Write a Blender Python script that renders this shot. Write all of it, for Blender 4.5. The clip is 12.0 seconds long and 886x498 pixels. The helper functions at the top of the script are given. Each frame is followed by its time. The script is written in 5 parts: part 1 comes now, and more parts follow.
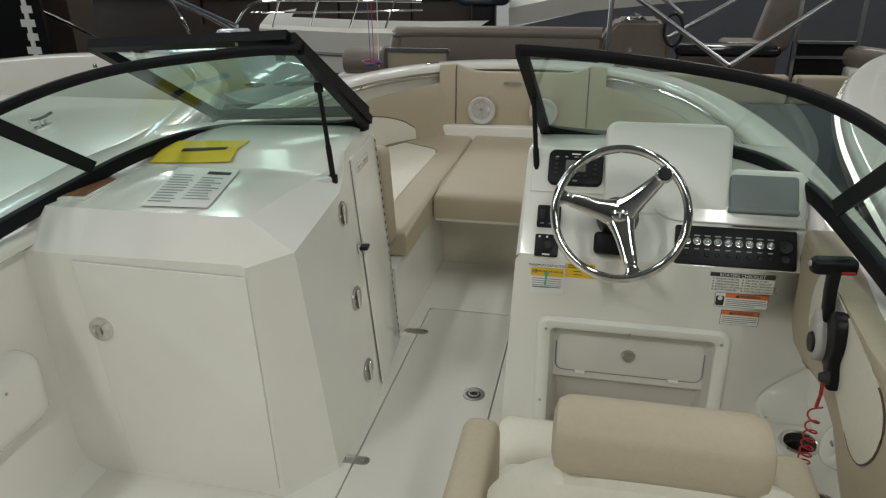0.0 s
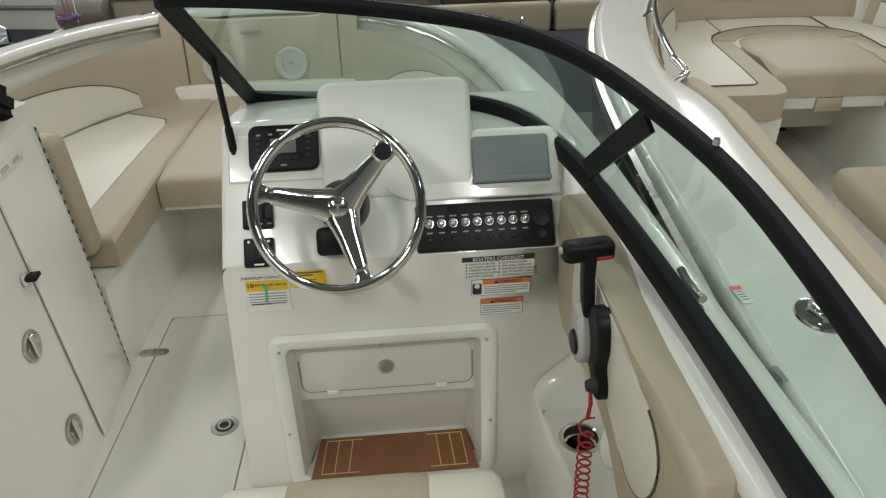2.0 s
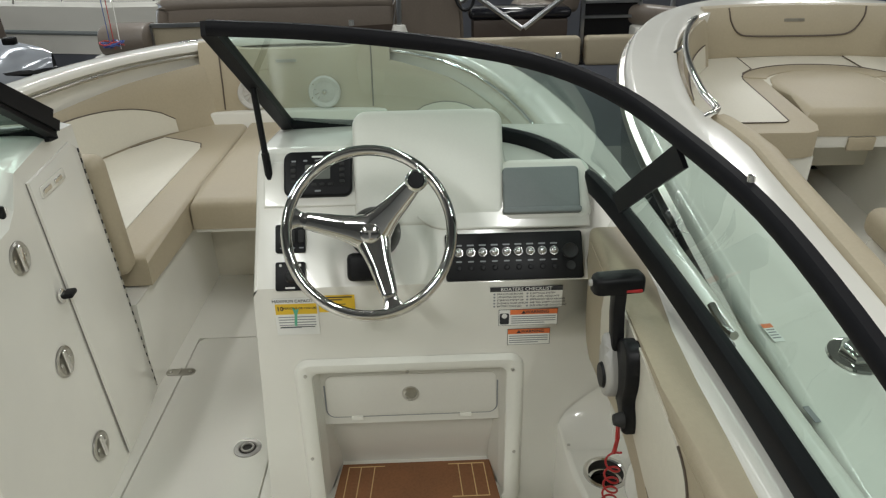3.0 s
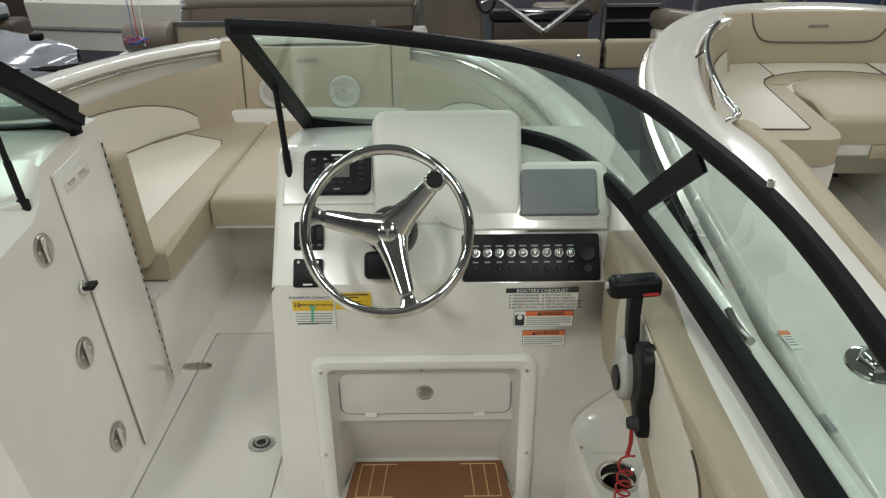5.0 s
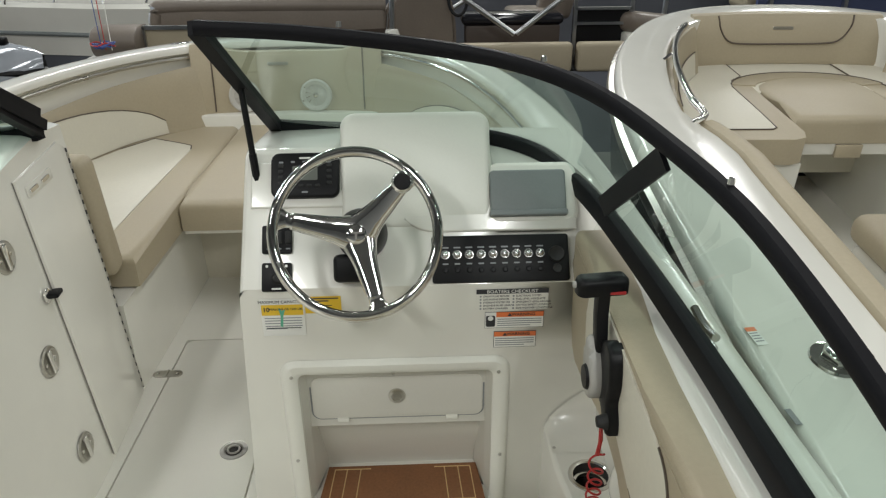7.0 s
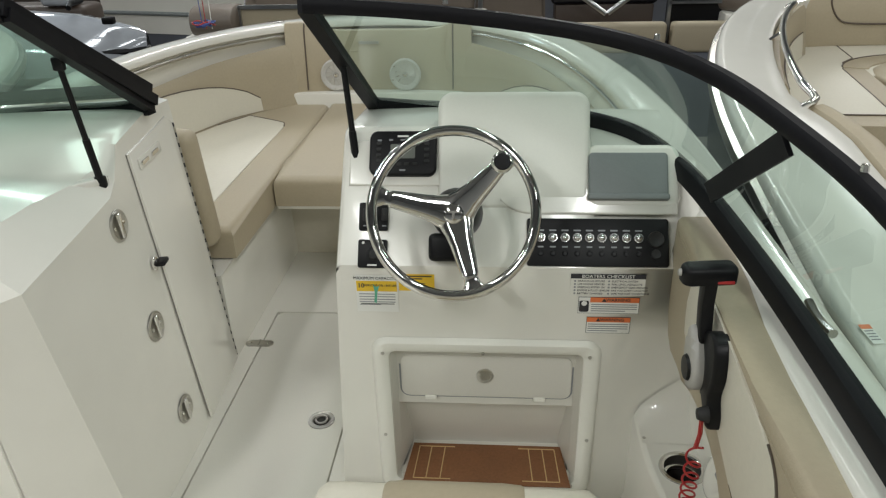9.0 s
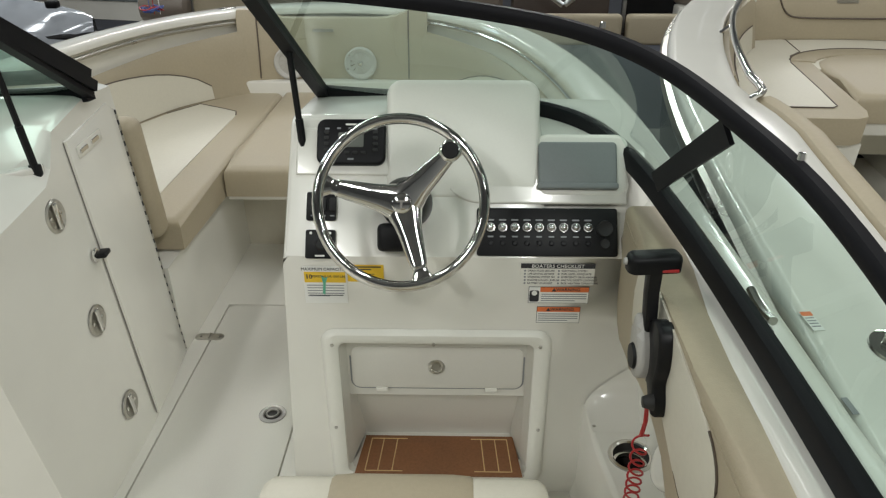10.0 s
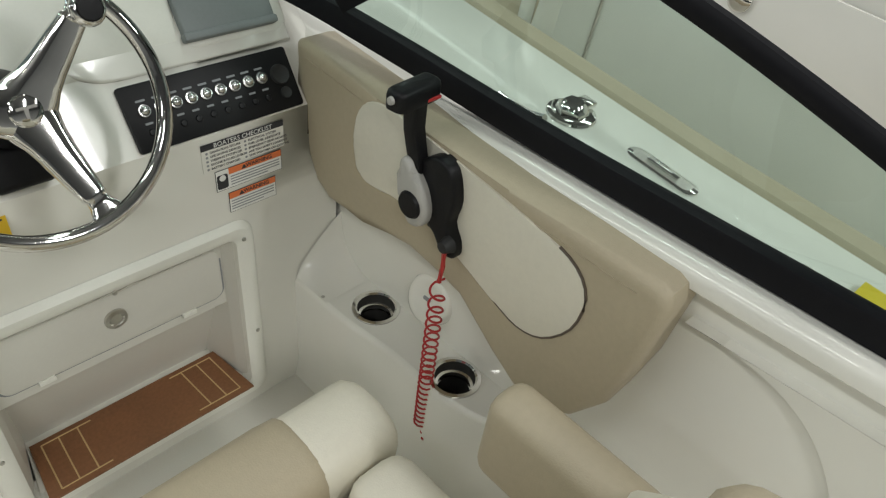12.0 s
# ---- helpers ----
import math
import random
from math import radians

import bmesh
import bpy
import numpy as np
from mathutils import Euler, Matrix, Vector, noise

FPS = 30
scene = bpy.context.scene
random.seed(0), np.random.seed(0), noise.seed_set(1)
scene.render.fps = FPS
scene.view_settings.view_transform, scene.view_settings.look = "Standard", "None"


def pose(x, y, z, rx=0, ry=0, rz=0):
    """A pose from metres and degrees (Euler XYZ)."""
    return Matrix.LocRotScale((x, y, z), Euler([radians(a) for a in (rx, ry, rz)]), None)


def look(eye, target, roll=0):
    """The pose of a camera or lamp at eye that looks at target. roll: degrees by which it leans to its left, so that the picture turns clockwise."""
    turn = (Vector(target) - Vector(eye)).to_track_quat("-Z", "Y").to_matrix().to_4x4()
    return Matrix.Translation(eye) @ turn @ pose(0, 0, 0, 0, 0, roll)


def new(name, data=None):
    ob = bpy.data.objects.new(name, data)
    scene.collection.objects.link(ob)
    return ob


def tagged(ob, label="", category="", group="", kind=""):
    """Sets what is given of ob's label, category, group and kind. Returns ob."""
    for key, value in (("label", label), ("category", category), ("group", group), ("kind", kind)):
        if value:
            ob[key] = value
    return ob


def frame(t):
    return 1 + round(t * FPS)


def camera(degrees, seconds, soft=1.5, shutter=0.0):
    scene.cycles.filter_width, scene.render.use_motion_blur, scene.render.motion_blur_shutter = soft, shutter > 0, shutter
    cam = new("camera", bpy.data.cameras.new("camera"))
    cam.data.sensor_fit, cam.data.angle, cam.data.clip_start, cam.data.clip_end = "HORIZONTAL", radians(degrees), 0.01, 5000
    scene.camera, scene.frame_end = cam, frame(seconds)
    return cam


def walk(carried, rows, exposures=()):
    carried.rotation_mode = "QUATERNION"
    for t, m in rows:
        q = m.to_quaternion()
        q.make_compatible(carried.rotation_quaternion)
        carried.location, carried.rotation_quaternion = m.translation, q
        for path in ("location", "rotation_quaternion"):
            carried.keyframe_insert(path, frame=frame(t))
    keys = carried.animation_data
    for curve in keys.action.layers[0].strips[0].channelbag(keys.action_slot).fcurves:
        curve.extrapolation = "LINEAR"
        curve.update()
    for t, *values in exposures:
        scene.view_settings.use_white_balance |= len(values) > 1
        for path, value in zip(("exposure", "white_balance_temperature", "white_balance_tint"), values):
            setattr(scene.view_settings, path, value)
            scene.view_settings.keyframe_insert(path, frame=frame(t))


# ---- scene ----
cam = camera(64.5, 12.0, soft=1.25)
PATH = [
    (0, (0.469, -1.885, 1.56), (0.064, -0.094, 0.766), -0.9),
    (0.5, (0.531, -1.824, 1.541), (0.56, -0.01, 0.698), 1.9),
    (1, (0.562, -1.715, 1.518), (0.913, 0.048, 0.643), 3.1),
    (1.5, (0.645, -1.494, 1.506), (0.848, 0.269, 0.584), -0.1),
    (2, (0.675, -1.405, 1.505), (0.785, 0.35, 0.552), -1.8),
    (2.5, (0.666, -1.405, 1.508), (0.745, 0.373, 0.595), -1.8),
    (3, (0.66, -1.416, 1.51), (0.709, 0.381, 0.632), -1.1),
    (3.5, (0.657, -1.42, 1.507), (0.682, 0.38, 0.636), -0.5),
    (5.5, (0.657, -1.425, 1.51), (0.66, 0.374, 0.637), -0.6),
    (6, (0.664, -1.424, 1.51), (0.677, 0.378, 0.643), -0.9),
    (6.5, (0.674, -1.423, 1.508), (0.728, 0.38, 0.644), -0.6),
    (6.7, (0.677, -1.423, 1.505), (0.748, 0.38, 0.642), -0.4),
    (8.3, (0.63, -1.424, 1.504), (0.577, 0.367, 0.615), -1.0),
    (8.5, (0.626, -1.422, 1.5), (0.529, 0.365, 0.607), -1.2),
    (9, (0.629, -1.419, 1.5), (0.485, 0.358, 0.592), -1.5),
    (9.5, (0.633, -1.412, 1.493), (0.48, 0.359, 0.576), -1.6),
    (10, (0.656, -1.403, 1.488), (0.621, 0.367, 0.558), -0.1),
    (10.5, (0.642, -1.374, 1.477), (0.652, 0.389, 0.532), 0.0),
    (11, (0.469, -1.288, 1.419), (0.791, 0.412, 0.415), 5.1),
    (11.2, (0.354, -1.234, 1.397), (0.962, 0.291, 0.254), 9.2),
    (11.5, (0.304, -1.21, 1.414), (1.106, 0.139, 0.173), 8.2),
    (11.7, (0.306, -1.149, 1.404), (1.285, 0.056, 0.144), 9.5),
    (12, (0.327, -1.007, 1.377), (1.498, 0.024, 0.126), 6.9),
]
walk(cam, [(t, look(eye, target, roll)) for t, eye, target, roll in PATH], exposures=[(0, -0.43), (0.5, -0.34), (1, -0.24), (2, -0.15), (6.5, -0.09), (12, -0.09)])

# ---- light: a closed showroom hall lit by ceiling strips and a bright door ----
world = bpy.data.worlds.new("hall_air")
scene.world = world
world.use_nodes = True
world.node_tree.nodes["Background"].inputs[0].default_value = (0.5, 0.52, 0.5, 1)
world.node_tree.nodes["Background"].inputs[1].default_value = 0.02
scene.view_settings.exposure = 0.0


def area_lamp(name, place, target, sx, sy, watts, colour):
    d = bpy.data.lights.new(name, "AREA")
    d.shape, d.size, d.size_y, d.energy, d.color = "RECTANGLE", sx, sy, watts, colour
    ob = new(name, d)
    ob.matrix_world = look(place, target)
    return ob


HALL_FLOOR = -0.95
WARM = (0.982, 1.0, 0.972)
for lx in (-6.0, -2.0, 2.0, 6.0):
    for ly, watts in ((-4.6, 118), (0.4, 48 if lx < 5 else 32), (3.6, 24 if lx < 1 else 9), (7.6, 115)):
        area_lamp("ceiling_strip_light", (lx, ly, 4.6), (lx, ly, 0), 0.35, 2.6, watts, WARM)
area_lamp("door_daylight", (-9.5, 8.0, 2.2), (0, 4.0, 0.8), 4.0, 3.2, 420, (0.72, 0.87, 1.0))

# ---- materials ----


def material(name, colour, rough=0.4, metal=0.0, grain=60.0, vary=0.06, bump=0.0, coat=0.0, bscale=None, stain=2.5, spec=0.5):
    m = bpy.data.materials.new(name)
    m.use_nodes = True
    nt = m.node_tree
    b = nt.nodes["Principled BSDF"]
    tc = nt.nodes.new("ShaderNodeTexCoord")
    n1 = nt.nodes.new("ShaderNodeTexNoise")
    n1.inputs["Scale"].default_value = grain
    n1.inputs["Detail"].default_value = 4
    n2 = nt.nodes.new("ShaderNodeTexNoise")
    n2.inputs["Scale"].default_value = stain
    n2.inputs["Detail"].default_value = 3
    add = nt.nodes.new("ShaderNodeMath")
    add.operation = "ADD"
    for n in (n1, n2):
        nt.links.new(tc.outputs["Object"], n.inputs["Vector"])
    nt.links.new(n1.outputs["Fac"], add.inputs[0])
    nt.links.new(n2.outputs["Fac"], add.inputs[1])
    ramp = nt.nodes.new("ShaderNodeMapRange")
    ramp.inputs["From Min"].default_value, ramp.inputs["From Max"].default_value = 0.6, 1.4
    ramp.inputs["To Min"].default_value, ramp.inputs["To Max"].default_value = 1 - vary, 1 + vary
    nt.links.new(add.outputs[0], ramp.inputs["Value"])
    mix = nt.nodes.new("ShaderNodeVectorMath")
    mix.operation = "SCALE"
    mix.inputs[0].default_value = colour
    nt.links.new(ramp.outputs["Result"], mix.inputs["Scale"])
    nt.links.new(mix.outputs[0], b.inputs["Base Color"])
    rr = nt.nodes.new("ShaderNodeMapRange")
    rr.inputs["To Min"].default_value, rr.inputs["To Max"].default_value = rough * 0.85, min(1, rough * 1.2)
    nt.links.new(n2.outputs["Fac"], rr.inputs["Value"])
    nt.links.new(rr.outputs["Result"], b.inputs["Roughness"])
    b.inputs["Specular IOR Level"].default_value = spec
    b.inputs["Metallic"].default_value = metal
    b.inputs["Coat Weight"].default_value = coat
    b.inputs["Coat Roughness"].default_value = 0.06
    if bump:
        n3 = nt.nodes.new("ShaderNodeTexNoise")
        n3.inputs["Scale"].default_value = bscale or grain
        n3.inputs["Detail"].default_value = 3
        nt.links.new(tc.outputs["Object"], n3.inputs["Vector"])
        bp = nt.nodes.new("ShaderNodeBump")
        bp.inputs["Strength"].default_value = bump
        bp.inputs["Distance"].default_value = 0.002
        nt.links.new(n3.outputs["Fac"], bp.inputs["Height"])
        nt.links.new(bp.outputs["Normal"], b.inputs["Normal"])
    return m


def glass_material(name, tint, gloss=0.06):
    """A thin pane: light goes through with a tint, and a share of it is mirrored."""
    m = bpy.data.materials.new(name)
    m.use_nodes = True
    nt = m.node_tree
    nt.nodes.remove(nt.nodes["Principled BSDF"])
    out = nt.nodes["Material Output"]
    tr = nt.nodes.new("ShaderNodeBsdfTransparent")
    tr.inputs[0].default_value = (*tint, 1)
    gl = nt.nodes.new("ShaderNodeBsdfGlossy")
    gl.inputs["Roughness"].default_value = 0.01
    gl.inputs[0].default_value = (0.9, 0.95, 0.93, 1)
    lw = nt.nodes.new("ShaderNodeLayerWeight")
    lw.inputs["Blend"].default_value = 0.5
    pw = nt.nodes.new("ShaderNodeMath")
    pw.operation = "POWER"
    pw.inputs[1].default_value = 4.0
    nt.links.new(lw.outputs["Facing"], pw.inputs[0])
    fr = nt.nodes.new("ShaderNodeMapRange")
    fr.inputs["To Min"].default_value, fr.inputs["To Max"].default_value = gloss, 0.75
    nt.links.new(pw.outputs[0], fr.inputs["Value"])
    mx = nt.nodes.new("ShaderNodeMixShader")
    nt.links.new(fr.outputs[0], mx.inputs[0])
    nt.links.new(tr.outputs[0], mx.inputs[1])
    nt.links.new(gl.outputs[0], mx.inputs[2])
    nt.links.new(mx.outputs[0], out.inputs["Surface"])
    return m


GEL = material("white_gelcoat", (0.80, 0.785, 0.72), 0.2, grain=9, vary=0.025, coat=0.5, stain=1.2)
DECK = material("nonskid_gelcoat", (0.79, 0.77, 0.70), 0.5, grain=300, vary=0.03, bump=0.25, bscale=420)
POD = material("white_satin_plastic", (0.80, 0.79, 0.72), 0.35, grain=200, vary=0.02, bump=0.08, bscale=500)
# Greyish plastic, made darker than POD to include the recess's shade.
INSERT = material("shaded_grey_white_plastic", (0.66, 0.64, 0.58), 0.38, grain=200, vary=0.02, bump=0.08, bscale=500)
SPEAKER = material("pale_grey_speaker_plastic", (0.56, 0.55, 0.52), 0.35, grain=150, vary=0.04)
TAN = material("tan_vinyl", (0.445, 0.382, 0.272), 0.48, grain=90, vary=0.05, bump=0.25, bscale=350)
CREAM = material("cream_vinyl", (0.71, 0.675, 0.57), 0.45, grain=90, vary=0.035, bump=0.22, bscale=350)
PIPING = material("brown_piping", (0.11, 0.085, 0.065), 0.5)
BLACK = material("black_anodised_frame", (0.006, 0.006, 0.008), 0.5, grain=120, vary=0.15, spec=0.18)
BLACKP = material("black_plastic", (0.006, 0.006, 0.007), 0.42, grain=200, vary=0.15, bump=0.1, spec=0.25)
RUBBER = material("black_rubber", (0.02, 0.02, 0.02), 0.7)
CHROME = material("polished_stainless", (0.78, 0.77, 0.75), 0.07, 1.0, grain=30, vary=0.04)
BUTTON = material("bright_button_metal", (0.60, 0.60, 0.59), 0.22, 1.0, vary=0.03)
STEEL = material("brushed_stainless", (0.55, 0.53, 0.49), 0.28, 1.0, grain=150, vary=0.08)
DULL = material("dull_stainless", (0.30, 0.29, 0.27), 0.38, 1.0, grain=150, vary=0.08)
GREY = material("grey_plastic_cover", (0.20, 0.22, 0.22), 0.5, grain=250, vary=0.05, bump=0.15)
LEVER = material("grey_lever_plastic", (0.42, 0.41, 0.38), 0.45, grain=200, vary=0.04, bump=0.1)
RED = material("red_plastic", (0.45, 0.03, 0.03), 0.35)
TEAK = material("brown_foam_mat", (0.23, 0.10, 0.042), 0.7, grain=140, vary=0.2, bump=0.3, stain=9)
TEAKLINE = material("mat_line", (0.58, 0.40, 0.19), 0.7, grain=140)
WHITEP = material("white_paper", (0.82, 0.82, 0.78), 0.5, grain=40, vary=0.02)
YELLOW = material("yellow_paper", (0.75, 0.58, 0.03), 0.45, grain=40, vary=0.04)
AMBER = material("amber_label", (0.80, 0.52, 0.03), 0.4, vary=0.03)
ORANGE = material("orange_label", (0.80, 0.20, 0.06), 0.4, vary=0.03)
INK = material("dark_ink", (0.03, 0.03, 0.035), 0.5)
SEAM = material("seam_shadow_grey", (0.20, 0.19, 0.175), 0.7)
INKG = material("grey_ink", (0.25, 0.26, 0.27), 0.5)
TEAL = material("green_ink", (0.12, 0.45, 0.30), 0.5)
GLASS = glass_material("tinted_screen_glass", (0.68, 0.81, 0.757))
LCD = material("dim_display", (0.16, 0.17, 0.15), 0.25)
# Near black: the shade inside wells and recesses is put into the colour.
DARK = material("cavity_shade_black", (0.03, 0.028, 0.025), 0.8)
WALLM = material("hall_wall_paint", (0.62, 0.62, 0.60), 0.7, grain=5, vary=0.05)
ROOFM = material("grey_roof_sheet", (0.30, 0.305, 0.31), 0.6, grain=5, vary=0.1)
# Concrete darkened so that its colour holds the shadow between the hulls.
CONCRETE = material("shaded_hall_concrete", (0.12, 0.115, 0.105), 0.55, grain=4, vary=0.2)
# Near black on every hull side, to keep the gap between boats dark.
NAVY = material("dark_hull_gelcoat", (0.02, 0.026, 0.032), 0.25, grain=5, vary=0.1)
# Liner beige with the shadow under the bow filler put into the colour.
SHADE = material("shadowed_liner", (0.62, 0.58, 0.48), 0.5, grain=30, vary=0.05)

# ---- mesh helpers ----


def thing(name, label, category, group="", kind="", m=None):
    ob = new(name)
    ob.empty_display_size = 0.05
    if m is not None:
        ob.matrix_world = m
    return tagged(ob, label, category, group, kind)


def part(name, bm, mat, parent=None, label="", smooth=40):
    me = bpy.data.meshes.new(name)
    bmesh.ops.recalc_face_normals(bm, faces=bm.faces)
    if smooth:
        for f in bm.faces:
            f.smooth = True
        for e in bm.edges:
            if len(e.link_faces) == 2 and e.calc_face_angle(0) > radians(smooth):
                e.smooth = False
    bm.to_mesh(me)
    bm.free()
    me.materials.append(mat)
    ob = new(name, me)
    if parent:
        ob.parent = parent
    return tagged(ob, label)


def grid(rows, closed=False, caps=False, bm=None):
    """A skin over rows of points, each with as many points."""
    bm = bm or bmesh.new()
    vs = [[bm.verts.new(p) for p in r] for r in rows]
    k = len(rows[0])
    for a, b in zip(vs, vs[1:]):
        for i in range(k if closed else k - 1):
            j = (i + 1) % k
            bm.faces.new((a[i], a[j], b[j], b[i]))
    if caps:
        bm.faces.new(vs[0][::-1])
        bm.faces.new(vs[-1])
    return bm


def box(x0, x1, y0, y1, z0, z1, r=0.0, seg=2, bm=None):
    own = bmesh.new()
    bmesh.ops.create_cube(own, size=1)
    for v in own.verts:
        v.co = ((x0 + x1) / 2 + v.co.x * (x1 - x0), (y0 + y1) / 2 + v.co.y * (y1 - y0), (z0 + z1) / 2 + v.co.z * (z1 - z0))
    if r:
        bmesh.ops.bevel(own, geom=own.edges[:], offset=r, segments=seg, affect="EDGES", profile=0.5)
    return join(bm, own)


def join(bm, own):
    if bm is None:
        return own
    me = bpy.data.meshes.new("tmp")
    own.to_mesh(me)
    own.free()
    bm.from_mesh(me)
    bpy.data.meshes.remove(me)
    return bm


def move(bm, m):
    bmesh.ops.transform(bm, matrix=m, verts=bm.verts)
    return bm


def slab(outline, thick, r=0.0, seg=3, m=None, bm=None):
    """A plate: a 2D outline in xy, from z 0 up to thick, its upper rim rounded by r."""
    own = bmesh.new()
    n = len(outline)
    lo = [own.verts.new((x, y, 0)) for x, y in outline]
    f = own.faces.new(lo)
    f.normal_update()
    if f.normal.z < 0:
        f.normal_flip()
    ext = bmesh.ops.extrude_face_region(own, geom=[f])
    up = [g for g in ext["geom"] if isinstance(g, bmesh.types.BMVert)]
    for v in up:
        v.co.z = thick
    top = set(up)
    if r:
        rim = [e for e in own.edges if e.verts[0] in top and e.verts[1] in top]
        bmesh.ops.bevel(own, geom=rim, offset=r, segments=seg, affect="EDGES", profile=0.5, clamp_overlap=True)
    if m is not None:
        move(own, m)
    return join(bm, own)


def rrect(w, h, r, seg=5, cx=0.0, cy=0.0):
    pts = []
    for sx, sy, a0 in ((1, 1, 0), (-1, 1, 90), (-1, -1, 180), (1, -1, 270)):
        for i in range(seg + 1):
            a = radians(a0 + 90 * i / seg)
            pts.append((cx + sx * (w / 2 - r) + r * math.cos(a), cy + sy * (h / 2 - r) + r * math.sin(a)))
    return pts


def smoothline(pts, per=6):
    """A curve through the points (Catmull-Rom)."""
    P = [Vector(p) for p in pts]
    P = [2 * P[0] - P[1]] + P + [2 * P[-1] - P[-2]]
    out = []
    for i in range(1, len(P) - 2):
        for k in range(per):
            t = k / per
            a, b, c, d = P[i - 1:i + 3]
            out.append(0.5 * (2 * b + (c - a) * t + (2 * a - 5 * b + 4 * c - d) * t * t + (3 * b - a - 3 * c + d) * t ** 3))
    return out + [P[-2]]


def sweep(pts, section, up=Vector((0, 0, 1)), bm=None, caps=True):
    """A bar: a closed 2D section (across, up) along a line of points."""
    rows = []
    n = len(pts)
    for i, p in enumerate(pts):
        d = (pts[min(i + 1, n - 1)] - pts[max(i - 1, 0)]).normalized()
        a = d.cross(up)
        a = a.normalized() if a.length > 1e-4 else Vector((1, 0, 0))
        b = a.cross(d)
        rows.append([p + a * u + b * v for u, v in section])
    return grid(rows, closed=True, caps=caps, bm=bm)


def circle(r, n=10):
    return [(r * math.cos(2 * math.pi * i / n), r * math.sin(2 * math.pi * i / n)) for i in range(n)]


def tube(pts, r, n=10, bm=None):
    return sweep([Vector(p) for p in pts], circle(r, n), bm=bm)


def lathe(profile, n=24, m=None, bm=None):
    """Turned about z: profile of (radius, height)."""
    rows = []
    for i in range(n):
        a = 2 * math.pi * i / n
        rows.append([(r * math.cos(a), r * math.sin(a), h) for r, h in profile])
    own = grid(rows + rows[:1])
    bmesh.ops.remove_doubles(own, verts=own.verts, dist=1e-6)
    if m is not None:
        move(own, m)
    return join(bm, own)


def facing(origin, normal, up=(0, 0, 1)):
    """The pose of a small plate: its z along normal, its y as near up as can be."""
    z = Vector(normal).normalized()
    x = Vector(up).cross(z).normalized()
    y = z.cross(x)
    m = Matrix((x, y, z)).transposed().to_4x4()
    m.translation = origin
    return m


def words(name, text, size, m, mat, parent, align="CENTER", bold=0.0):
    cu = bpy.data.curves.new(name, "FONT")
    cu.body, cu.size, cu.align_x, cu.align_y = text, size, align, "CENTER"
    cu.extrude, cu.offset, cu.resolution_u = 0.0003, bold, 2
    tmp = bpy.data.objects.new(name, cu)
    me = bpy.data.meshes.new_from_object(tmp)
    bpy.data.objects.remove(tmp)
    me.materials.clear()
    me.materials.append(mat)
    me.transform(m)
    ob = new(name, me)
    ob.parent = parent
    return ob

# ---- the hull: plan curve, sheer, gunwale, liner ----
HW, Y0, BLEN, POWER, CAPW = 1.235, 0.3, 2.45, 2.4, 0.115


def plan(aft=-3.4):
    """Points of the outer gunwale from starboard aft round the bow to port aft, with the inward normal and the cap's width."""
    half = [(HW, aft + (Y0 - aft) * i / 12) for i in range(12)]
    for i in range(33):
        a = math.pi / 2 * i / 32
        half.append((HW * math.cos(a) ** (2 / POWER), Y0 + BLEN * math.sin(a) ** (2 / POWER)))
    pts = half + [(-x, y) for x, y in half[-2::-1]]
    out = []
    for i, (x, y) in enumerate(pts):
        ax, ay = pts[max(i - 1, 0)]
        bx, by = pts[min(i + 1, len(pts) - 1)]
        d = math.hypot(bx - ax, by - ay)
        out.append((x, y, -(by - ay) / d, (bx - ax) / d))
    return out


def sheer(y):
    return 0.815 + 0.03 * max(0.0, min(1.0, y + 0.6)) + 0.03 * max(0.0, min(1.0, (y - 0.4) / 1.5)) + 0.01 * max(0.0, y - 1.9)


def capwidth(y):
    if CAPW < 0.2:
        return CAPW + 0.05 * max(0.0, min(1.0, (y - 2.15) / 0.55))
    return CAPW - 0.095 * max(0.0, min(1.0, (y - 0.72) / 0.3))


def inset(d, z, aft=-3.4, fore=9.0, side=0):
    """The plan moved inwards by d(y) to height z(y); side +1 or -1 keeps one side only."""
    out = []
    for x, y, nx, ny in plan(aft):
        if y > fore or side * x < 0:
            continue
        out.append(Vector((x + nx * d(y), y + ny * d(y), z(y))))
    return out


def skin(*lines):
    return grid([list(p) for p in zip(*lines)])


